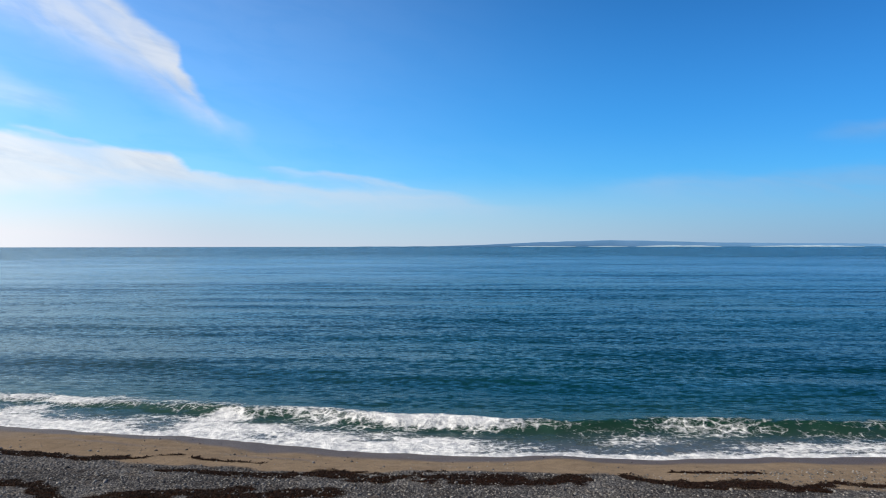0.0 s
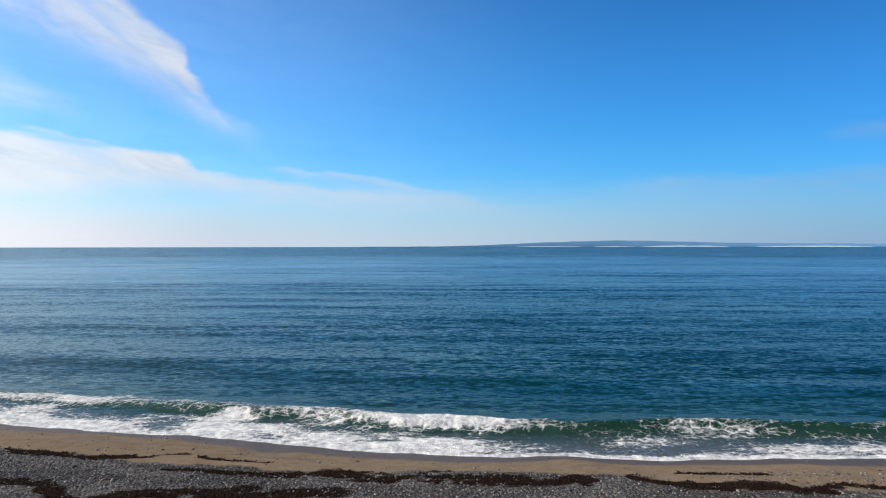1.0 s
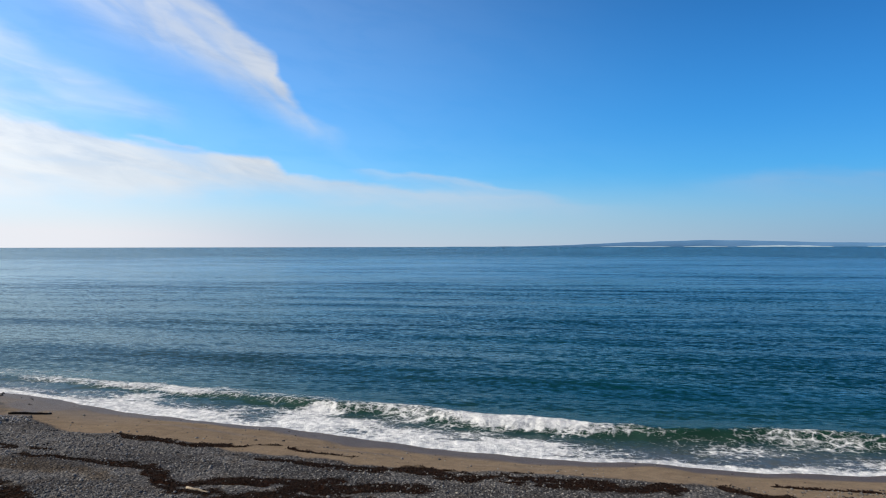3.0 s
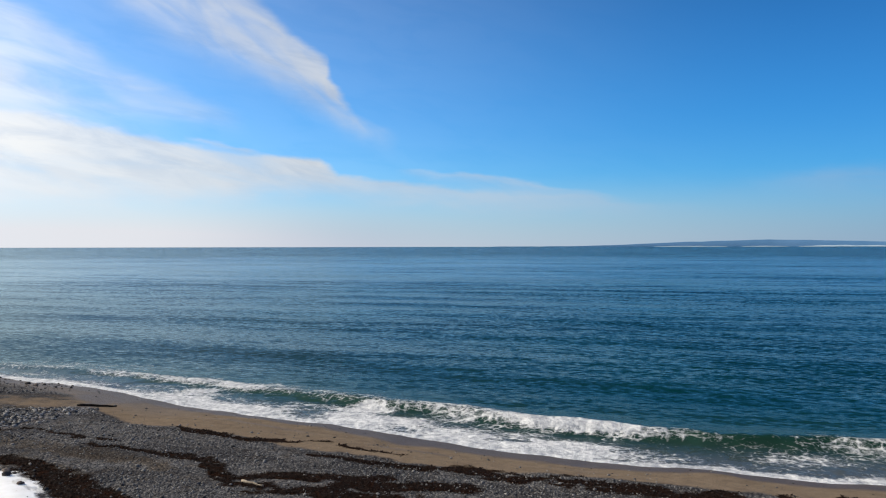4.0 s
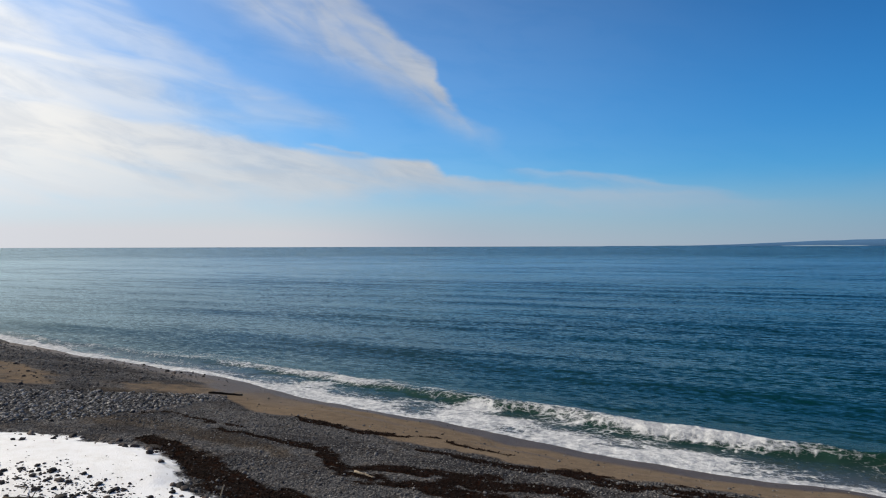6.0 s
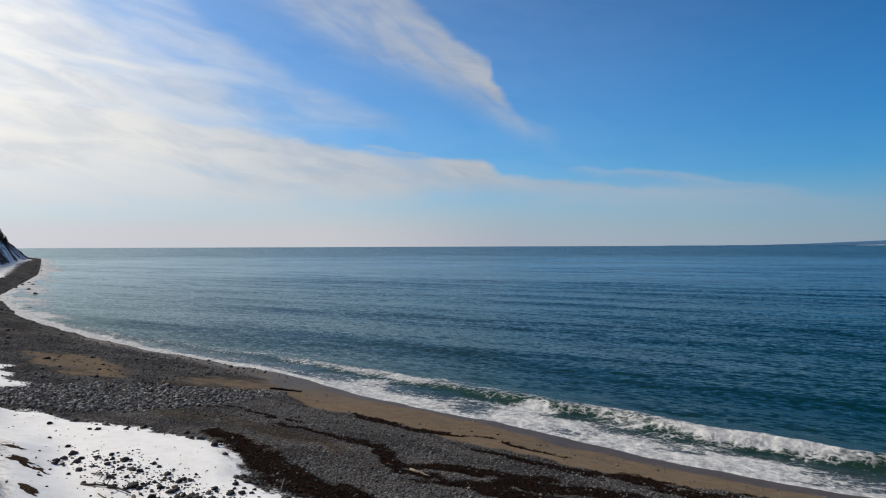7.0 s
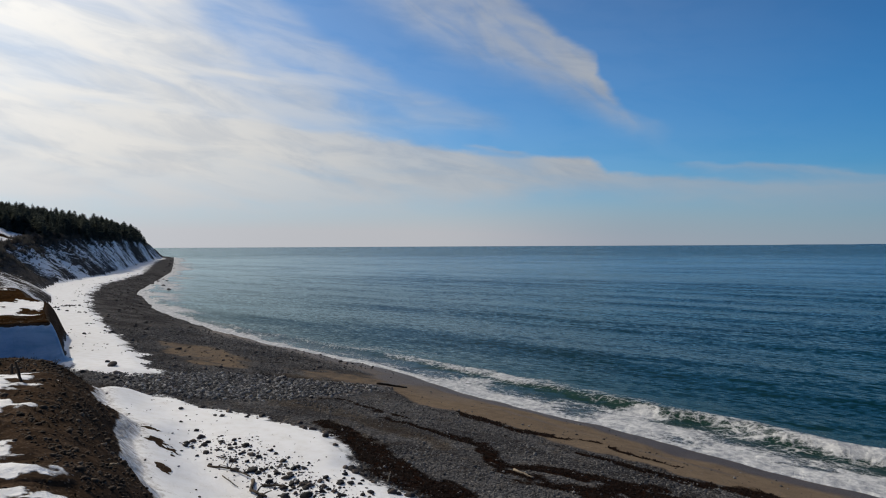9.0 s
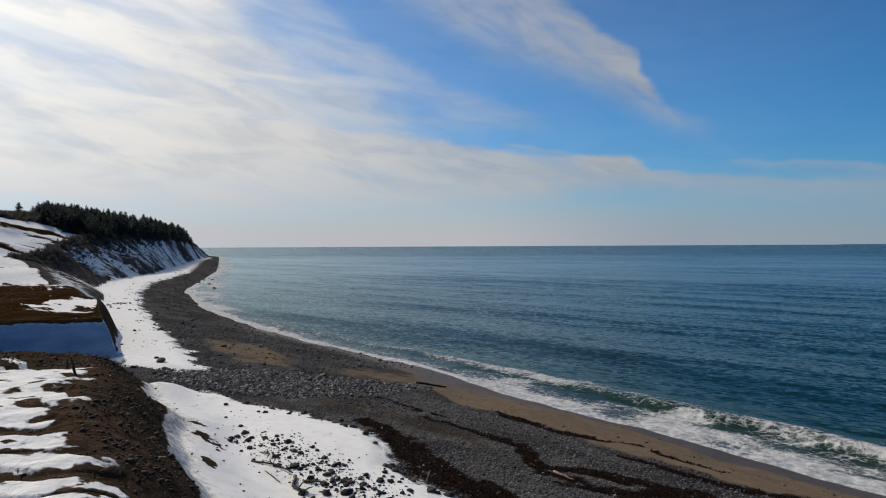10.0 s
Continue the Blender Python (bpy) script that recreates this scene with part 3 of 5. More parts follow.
GROUND, WATER = ground_material(), water_material()
SHINGLE = stone_material("shingle", [(0.0, (0.026, 0.026, 0.028, 1)), (0.45, (0.098, 0.097, 0.100, 1)), (0.8, (0.190, 0.186, 0.184, 1)), (0.97, (0.235, 0.228, 0.218, 1)), (1.0, (0.32, 0.30, 0.28, 1))])
COBBLE = stone_material("cobbles", [(0.0, (0.03, 0.03, 0.032, 1)), (0.4, (0.09, 0.089, 0.090, 1)), (0.8, (0.27, 0.265, 0.26, 1)), (1.0, (0.52, 0.50, 0.47, 1))])
BOULDER = stone_material("boulder stone", [(0.0, (0.02, 0.02, 0.022, 1)), (0.6, (0.055, 0.05, 0.05, 1)), (0.85, (0.11, 0.085, 0.075, 1)), (1.0, (0.18, 0.15, 0.13, 1))], 1.5)
CLOD = stone_material("earth clods", [(0.0, (0.016, 0.010, 0.007, 1)), (0.6, (0.048, 0.030, 0.019, 1)), (0.9, (0.07, 0.05, 0.035, 1)), (1.0, (0.16, 0.13, 0.105, 1))])
DRIFTWOOD = plain("bleached driftwood", (0.16, 0.13, 0.10), (0.45, 0.39, 0.31), 5, 0.85, (1, 1, 0.2))
DARKWOOD = plain("wet dark wood", (0.015, 0.011, 0.008), (0.06, 0.045, 0.032), 6, 0.7, (1, 1, 0.2))
DRIFTBROWN = plain("weathered brown branches", (0.03, 0.024, 0.019), (0.13, 0.105, 0.082), 6, 0.8, (1, 1, 0.2))
POSTWOOD = plain("weathered post wood", (0.03, 0.022, 0.016), (0.10, 0.078, 0.06), 8, 0.85, (1, 1, 0.15))
WIRE = plain("rusty wire", (0.03, 0.02, 0.015), (0.09, 0.06, 0.045), 30, 0.6)
KELP = plain("dead seaweed", (0.007, 0.0042, 0.0032), (0.034, 0.018, 0.013), 6, 0.95, strength=0.8, dist=0.05)
BARK = plain("spruce bark", (0.02, 0.015, 0.012), (0.06, 0.045, 0.035), 4)
NEEDLES = leafy("spruce needles", (0.060, 0.070, 0.060), (0.115, 0.128, 0.105), 0.9, 0.5)
TWIG = plain("bare twigs", (0.035, 0.028, 0.022), (0.12, 0.095, 0.075), 2.0)
SCRUB = leafy("dark scrub", (0.070, 0.066, 0.062), (0.17, 0.155, 0.135), 1.0, 0.3)
TUSSOCK = plain("tussock grass", (0.014, 0.0065, 0.0025), (0.055, 0.028, 0.010), 1.5)
DRYGRASS = plain("dry grass", (0.018, 0.011, 0.006), (0.085, 0.052, 0.026), 1.5)
# blue distance haze is mixed into the base colours of the far land
FARLAND = plain("hazy far hills", (0.07, 0.165, 0.31), (0.095, 0.20, 0.36), 0.004, 1.0, strength=0.0)
FARSNOW = plain("far snowy shore", (0.22, 0.32, 0.43), (0.42, 0.50, 0.58), 0.01, 1.0, strength=0.0)

# ------------------------------------------------------------------ mesh helpers


def grid_mesh(name, X, Y, Z, keep=None, wrap=True):
    """A sheet over rows of points; keep: which quads stay."""
    r, c = X.shape
    i = np.arange(r * c).reshape(r, c)
    nxt = np.roll(i, -1, 1) if wrap else i[:, 1:]
    lo = i if wrap else i[:, :-1]
    F = np.stack([lo[:-1], lo[1:], nxt[1:], nxt[:-1]], -1).reshape(-1, 4)
    if keep is not None:
        k = keep if wrap else keep[:, :-1]
        F = F[k[:-1].reshape(-1)]
    used = np.zeros(r * c, bool)
    used[F.reshape(-1)] = True
    back = np.cumsum(used) - 1
    V = np.stack([X, Y, Z], -1).reshape(-1, 3)[used]
    F = back[F]
    me = bpy.data.meshes.new(name)
    me.vertices.add(len(V))
    me.vertices.foreach_set("co", V.astype(np.float32).ravel())
    me.loops.add(F.size)
    me.loops.foreach_set("vertex_index", F.astype(np.int32).ravel())
    me.polygons.add(len(F))
    me.polygons.foreach_set("loop_start", np.arange(0, F.size, 4, dtype=np.int32))
    me.polygons.foreach_set("use_smooth", np.ones(len(F), bool))
    me.update(calc_edges=True)
    return me, used


def put_mask(me, name, values):
    me.attributes.new(name, "FLOAT", "POINT").data.foreach_set("value", np.ascontiguousarray(values, dtype=np.float32))


def tri_mesh(name, V, F, mat, shade=False):
    me = bpy.data.meshes.new(name)
    V, F = np.asarray(V, np.float32), np.asarray(F, np.int32)
    me.vertices.add(len(V))
    me.vertices.foreach_set("co", V.ravel())
    me.loops.add(F.size)
    me.loops.foreach_set("vertex_index", F.ravel())
    me.polygons.add(len(F))
    me.polygons.foreach_set("loop_start", np.arange(0, F.size, F.shape[1], dtype=np.int32))
    me.polygons.foreach_set("use_smooth", np.full(len(F), shade))
    me.update(calc_edges=True)
    me.materials.append(mat)
    return me


def part(name, bm, mat, parent, label="", shade=True):
    me = bpy.data.meshes.new(name)
    for f in bm.faces:
        f.smooth = shade
    bm.to_mesh(me)
    bm.free()
    me.materials.append(mat)
    ob = new(name, me)
    ob.parent = parent
    return tagged(ob, label)


def fan_az():
    """Azimuths all round, close together over the seen arc."""
    return np.concatenate([np.arange(-60, -40, 1.0), np.arange(-40, 80, 0.16), np.arange(80, 100, 1.0), np.arange(100, 300, 4.0)])


def ring_dist(first, last, height, px):
    """Distances whose rows are equally spaced as seen from the given height, and no more than a few metres apart in the middle ground."""
    out = [first]
    while out[-1] < last:
        d = out[-1]
        s = d * d * px / (height * 1106)
        cap = np.interp(d, [0, 62, 63, 84, 86, 120, 420, 1000, 2000, 5000], [3, 3, 0.3, 0.3, 2, 2.2, 3.0, 9, 60, 400])
        out.append(d + min(s, cap))
    return np.array(out[:-1] + [last])


# ------------------------------------------------------------------ ground
def make_ground():
    az = np.radians(fan_az())
    dist = np.concatenate([[0.001, 2, 5, 8, 11, 13], ring_dist(15.0, 4980.0, 11.0, 1.9)])
    D, A = np.meshgrid(dist, az, indexing="ij")
    X, Y = 0.4 - D * np.sin(A), D * np.cos(A) - 0.3
    z, d, dd, b1, r1, b2, r2, sn = terrain(X, Y)
    me, used = grid_mesh("ground", X, Y, z, d > -45)
    flat = lambda a: a.ravel()[used]
    wide = np.interp(X, [-75, -60, -46, -38, -30, -20, 0, 9, 15, 40], [2.0, 2.5, 4.5, 7, 9.3, 8.8, 7.0, 6.2, 9.5, 10])
    sand = smooth(-0.6, 0.6, (wide - dd + 1.2 * fbm(X / 4, Y / 4, 3)) / 1.6)
    pocket = np.maximum(sdist(SAND_FAR, X, Y)[0], sdist(SAND_MOUTH, X, Y)[0])
    sand = np.maximum(sand, np.clip(0.46 + 0.10 * pocket + 1.0 * fbm(X / 6, Y / 1.6, 4), 0, 0.60) * smooth(-1.5, 0.3, pocket))
    silt = capsules(SILT, X + 1.5 * fbm(X / 3, Y / 3, 3), Y + 1.2 * fbm(X / 4, Y / 2 + 5, 3))
    sand = sand * np.interp(X, [4, 16], [1.0, 0.72])
    sand = np.where(np.hypot(X, Y) > 110, sand * 0.3, sand)
    wet = smooth(3.0, 1.9, dd + 1.5 * fbm(X / 6, Y / 3, 3)) * smooth(120, 90, np.hypot(X, Y))
    old = np.exp(-((dd - 4.4 - 2.5 * fbm(X / 9 + 2, Y / 9, 3)) / 0.28) ** 2) * np.clip(0.3 + 2.5 * fbm(X / 5, Y / 5 + 3, 3), 0, 0.7) * smooth(6, -2, X)
    wet = np.maximum(wet, old * smooth(-70, -45, X))
    stream = np.maximum(1 - np.hypot((X + 40.5) / 4.5, (Y - 49) / 5), capsules([((-37.8, 33.5), (-38.2, 41.5), 0.7), ((-38.2, 41.5), (-40, 47), 1.1)], X, Y) - 0.5)
    wet = np.maximum(wet, smooth(0, 0.3, stream) * 0.9)
    wet = np.maximum(wet, np.interp(X, [-62, -44, -36, -28], [0.75, 0.75, 0.5, 0.0]) * smooth(6.5, 3.0, dd + 2.5 * fbm(X / 5, Y / 3, 4)) * (np.hypot(X, Y) < 110))
    wrack = wrack_lines(X, Y)
    w_top = sdist(BLUFF, X, Y, (2,))[1]
    rag = sn + np.interp(np.hypot(X, Y), [35, 60], [1.3, 3.2]) * fbm(X / 2.6, Y / 2.0, 5)
    snow = np.clip(0.5 + rag / (3.0 + 0.045 * np.hypot(X, Y)), 0, 1)
    snow = np.where(b1 > 0, np.maximum(snow * smooth(0.35, 0.1, r1), 0), snow)
    thin = 0.36 + 1.3 * fbm(X / 1.3 + 3, Y / 0.9, 5)
    snow = np.maximum(snow, np.maximum(drifts(X, Y) * (0.91 + 1.7 * fbm(X / 1.0, Y / 0.7, 5)), thin * smooth(1.05, 1.3, b1 / w_top)) * (b1 > 0))
    bare = capsules(BARE, X, Y)
    bare = smooth(0.35, 0.75, bare * (0.95 + 2.4 * fbm(X / 0.5, Y / 0.3, 4)))
    snow = snow * (1 - bare)
    # headland: streaks of snow on its face, fields of snow on its back
    far = smooth(85, 150, np.hypot(X, Y))
    face = (b2 > 0) & (r2 < 0.98)
    streak = 0.475 + 1.15 * fbm(X / 21 + 5, Y / 21, 4) - 0.42 * smooth(0.5, 0.95, r2) + 0.05 * smooth(240, 170, np.hypot(X, Y)) * smooth(0.9, 0.5, r2)
    fields = 0.74 + 2.0 * fbm((0.34 * X + 0.94 * Y) / 30 + 3, (0.34 * Y - 0.94 * X) / 5, 4) - 0.35 * smooth(270, 310, np.hypot(X, Y))
    # gully bank turned from the sun: takes snow with the shade's blue painted in
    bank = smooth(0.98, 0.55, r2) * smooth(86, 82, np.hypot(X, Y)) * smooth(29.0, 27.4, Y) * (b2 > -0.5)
    snow = np.where(b2 > 0, (streak + (fields - streak) * smooth(0.86, 1.0, r2)) * far, snow)
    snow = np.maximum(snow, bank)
    patch = np.maximum(1 - np.hypot(((Y - 30.3) * 0.31 - (X + 88) * 0.95) / 8, ((X + 88) * 0.31 + (Y - 30.3) * 0.95) / 3.8), 1 - np.hypot((X + 152) / 30, (Y - 38) / 11))
    snow = np.where((b2 > 0) & ~face, np.maximum(snow, np.clip(0.40 + 0.65 * patch + 2.0 * fbm(X / 4, Y / 0.9 + 4, 5) * (patch > -0.6), 0, 1)), snow)
    earth = np.clip(np.where(b1 > 0, 0.2 + 2.5 * r1, 0), 0, 1)
    earth = np.where((b2 > 0), np.clip(0.2 + 3 * r2, 0, 1), np.maximum(earth, bare * 1.3))
    grass = np.where((b2 > 0), smooth(0.8, 1.0, r2), np.where(b1 > 0, 0.55 * smooth(1.0, 1.6, b1 / 6.0), 0))
    for name, a in (("sand", sand), ("silt", silt), ("dirt", 0.62 * smooth(-2.2, 0.6, b1) * (b1 < 3.5)), ("wet", wet), ("weed", np.clip(wrack, 0, 1)), ("snow", snow), ("earth", earth), ("grass", grass), ("shade_blue", smooth(0.1, 0.5, bank)), ("face", far * face * smooth(0.0, 0.12, r2))):
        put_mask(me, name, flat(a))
    me.materials.append(GROUND)
    return tagged(new("ground", me), "shingle and sand beach below snowy earth bluffs", "beach", kind="structure")


make_ground()


# ------------------------------------------------------------------ sea
def make_sea():
    az = np.radians(np.concatenate([np.arange(-60, -40, 1.0), np.arange(-40, 66, 0.15), np.arange(66, 100, 1.0), np.arange(100, 300, 5.0)]))
    out = [30.0]
    while out[-1] < 4985:
        d = out[-1]
        out.append(d + min(d * d * 1.15 / (14 * 1106), np.interp(d, [0, 150, 400, 1000, 2000, 5000], [3, 2.0, 8, 30, 100, 500])))
    D, A = np.meshgrid(np.array(out[:-1] + [4985.0]), az, indexing="ij")
    X, Y = -D * np.sin(A), D * np.cos(A)
    d = sdist(LAND, X, Y)[0]
    s = -(d + shore_shift(X, Y) * smooth(400, 100, D))
    fade = smooth(700, 150, D)
    z = np.zeros_like(X)
    rng = np.random.RandomState(11)
    for L, amp in ((23, .05), (14, .025), (8, .012), (5, .008), (3.2, .006), (2.1, .005)):
        for k in range(2):
            th = radians(90 + rng.uniform(-14, 14))
            ph = (X * math.cos(th) + Y * math.sin(th)) * 2 * math.pi / L + rng.uniform(0, 6.28) + 5 * fbm(X / (3 * L), Y / (3 * L), 2)
            crest = np.sin(ph)
            z += amp * (crest + 0.25 * np.cos(2 * ph)) * (0.5 + 1.2 * vnoise(X / (2.5 * L) + 40 * k, Y / (1.2 * L))) * smooth(L * 60, L * 18, D)
    deep = smooth(2, 16, s)
    z = z * fade * (0.15 + 0.85 * deep)
    # the breaking wave along the shore
    along = np.interp(X, [-340, -120, -60, -30, 0, 30, 60], [3.0, 3.4, 4.4, 7.6, 6.8, 6.4, 6.4])
    line = along + 1.6 * fbm(X / 12, Y / 30 + 5, 3)
    tall = np.interp(X, [-200, -110, -60, -30, 0, 30], [0.28, 0.3, 0.38, 0.66, 0.85, 0.9]) * (0.72 + 0.9 * fbm(X / 16 + 8, Y / 50, 3))
    q = s - line
    z += tall * np.where(q > 0, np.exp(-(q / 2.6) ** 2), np.exp(-(q / 1.15) ** 2))
    q2 = s - line * 2.6 - 6
    z += 0.35 * tall * np.exp(-(q2 / 3.0) ** 2)
    wash = smooth(9, 0, s) * smooth(-0.8, 0.3, s)
    z += 0.10 * wash + 0.12 * wash * fbm(X / 1.3, Y / 1.3, 4)
    foam = np.zeros_like(X)
    curl = smooth(1.8 + 2.4 * fbm(X / 3 + 5, Y / 3, 3), 0.1, q) * smooth(-2.6, -0.2, q)
    broken = np.clip(0.62 + 1.7 * fbm(X / 11 + 2, Y / 60 + 1, 3), 0.12, 1)
    broken = np.clip(broken + np.interp(X, [-24, -9], [0.12, 0.25]) + 0.7 * fbm(X / 4 + 6, Y / 9, 3), np.interp(X, [-24, -9], [0.42, 0.55]), 1) * np.interp(X, [0, 7, 18], [1.0, 0.6, 0.30])
    roller = curl * broken * np.interp(X, [-50, -24], [0.6, 1.0])
    z += roller * (0.30 * np.abs(fbm(X / 1.1, Y / 0.8, 4)) + 0.10 * fbm(X / 0.45, Y / 0.45 + 7, 2))
    foam = np.maximum(foam, roller)
    # lace in the trough behind the swash edge, drawn out along the shore
    foam = np.maximum(foam, smooth(0.9, -0.2, q) * (0.28 + 0.34 * smooth(line * 0.8, line * 0.15, s) + 1.2 * fbm(X / 4.5, Y / 1.6, 4)) * np.interp(X, [-45, -26, -2, 10], [1.0, 1.25, 1.2, 0.80]))
    thin = np.interp(X, [-60, -38], [0.62, 1.0])
    foam *= thin
    foam = np.maximum(foam, 0.85 * smooth(1.1 * thin, 0.1, s))
    # torn filaments left behind the breaker
    foam = np.maximum(foam, (0.20 + 0.9 * fbm(X / 7 + 3, Y / 3.0, 4)) * smooth(9.0, 1.0, q) * np.interp(X, [-30, -10, 6], [1.0, 0.9, 0.45]) * (q > -0.5))
    # the swash widens where the shore is rocky
    reach = np.interp(D, [55, 90, 200, 400], [0.7, 1.6, 3.4, 6.0])
    foam = np.maximum(foam, smooth(50, 75, D) * smooth(1.0, 0.35, s / reach + 1.3 * fbm(X / 6, Y / 6 + 9, 3)))
    # surf over the rocks of the headland
    rocky = smooth(110, 150, np.hypot(X, Y)) * smooth(np.interp(D, [120, 260], [7, 24]), 2, s) * smooth(1100, 900, D)
    foam = np.maximum(foam, rocky * np.clip(0.55 + 2.6 * fbm(X / 13, Y / 7, 4), 0, 1))
    foam *= smooth(1150, 1000, D)
    # the sheet lifts a little far out, to meet the true horizon
    z += 10.5 * np.clip((D - 1800) / 3185, 0, 1) ** 1.5
    keep = s > -3.0
    me, used = grid_mesh("sea", X, Y, z, keep)
    put_mask(me, "foam", np.clip(foam, 0, 1).ravel()[used])
    green = np.maximum(0.8 * smooth(20, 7, s) * (0.75 + 0.8 * fbm(X / 10, Y / 10, 3)), 0.9 * smooth(5.0, 0.5, q) * smooth(-3.0, -1.0, q))
    put_mask(me, "shallow", (green * smooth(120, 75, D)).ravel()[used])
    put_mask(me, "silt", (0.85 * smooth(6.5, 0.5, s) * smooth(1.0, -1.0, q)).ravel()[used])
    me.materials.append(WATER)
    return tagged(new("sea", me), "blue rippled sea with white surf along the beach", "sea", kind="structure")


make_sea()


# ------------------------------------------------------------------ far shore
def make_far_hills():
    az = np.radians(np.arange(-44, 14, 0.25))
    deg = np.degrees(az)
    top = np.interp(deg, [-44, -35, -28, -25, -21, -18, -15, -11, -8, -3, 2, 8, 13], [26, 29, 34, 37, 46, 54, 59, 50, 42, 22, 14, 11, 9]) + 5 * fbm(deg * 0.8, deg * 0 + 2, 4)
    prof = [(4890, -1.0), (4891, 0.95), (4915, 1.0), (4955, 0.6), (4970, -1.0)]
    V, F = [], []
    for d, k in prof:
        for a, h in zip(az, top):
            V.append((-d * math.sin(a), d * math.cos(a), k * h if k > 0 else -2.0))
    c = len(az)
    for r in range(len(prof) - 1):
        for i in range(c - 1):
            F.append((r * c + i + 1, r * c + i, r * c + c + i, r * c + c + i + 1))
    ob = new("far_hills", tri_mesh("far_hills", V, F, FARLAND, True))
    tagged(ob, "low blue hazy hills across the water", "hills", kind="structure")
    V, F = [], []
    for j, (a0, a1, h) in enumerate(((-12, -6, 3.5), (-24, -17, 8), (-34, -26, 6), (-44, -35, 6), (-16.5, -13, 3))):
        arc = np.radians(np.arange(a0, a1, 0.2))
        base = len(V)
        for i, a in enumerate(arc):
            hh = 11.6 + h * max(0, math.sin(math.pi * i / len(arc))) * (0.5 + 0.7 * float(vnoise(np.array(i * 0.4), np.array(j * 3.1))))
            for d, z in ((4876, -2), (4878, hh), (4886, hh), (4888, -2)):
                V.append((-d * math.sin(a), d * math.cos(a), z))
        for i in range(len(arc) - 1):
            for k in range(3):
                o = base + i * 4 + k
                F.append((o + 4, o, o + 1, o + 5))
    ob = new("far_snowy_shore", tri_mesh("far_snowy_shore", V, F, FARSNOW, True))
    tagged(ob, "thin line of snowy shore across the water", "shore", kind="structure")


make_far_hills()

# ------------------------------------------------------------------ stones
T = (1 + 5 ** 0.5) / 2
ICO_V = np.array([(-1, T, 0), (1, T, 0), (-1, -T, 0), (1, -T, 0), (0, -1, T), (0, 1, T), (0, -1, -T), (0, 1, -T), (T, 0, -1), (T, 0, 1), (-T, 0, -1), (-T, 0, 1)]) / math.hypot(1, T)
ICO_F = np.array([(0, 11, 5), (0, 5, 1), (0, 1, 7), (0, 7, 10), (0, 10, 11), (1, 5, 9), (5, 11, 4), (11, 10, 2), (10, 7, 6), (7, 1, 8),
                  (3, 9, 4), (3, 4, 2), (3, 2, 6), (3, 6, 8), (3, 8, 9), (4, 9, 5), (2, 4, 11), (6, 2, 10), (8, 6, 7), (9, 8, 1)])


def scatter_stones(name, X, Y, R, mat, label, category, seed, sink=0.25):
    """Many loose stones in one mesh, each flattened and turned its own way."""
    rng = np.random.RandomState(seed)
    k = len(X)
    Z = terrain(X, Y)[0]
    sx, sy, sz = R * rng.uniform(0.8, 1.35, k), R * rng.uniform(0.65, 1.0, k), R * rng.uniform(0.45, 0.75, k)
    ang = rng.uniform(0, 6.28, k)
    jit = 1 + 0.28 * (rng.rand(k, 12) - 0.5)
    v = ICO_V[None] * jit[..., None]
    x, y, z = v[..., 0] * sx[:, None], v[..., 1] * sy[:, None], v[..., 2] * sz[:, None]
    tip = rng.uniform(-0.4, 0.4, k)[:, None]
    x, z = x * np.cos(tip) - z * np.sin(tip), x * np.sin(tip) + z * np.cos(tip)
    c, s = np.cos(ang)[:, None], np.sin(ang)[:, None]
    V = np.stack([X[:, None] + x * c - y * s, Y[:, None] + x * s + y * c, (Z + sz * (0.5 - sink))[:, None] + z], -1).reshape(-1, 3)
    F = (ICO_F[None] + 12 * np.arange(k)[:, None, None]).reshape(-1, 3)
    ob = new(name, tri_mesh(name, V, F, mat, True))
    return tagged(ob, label, category, kind="stuff")


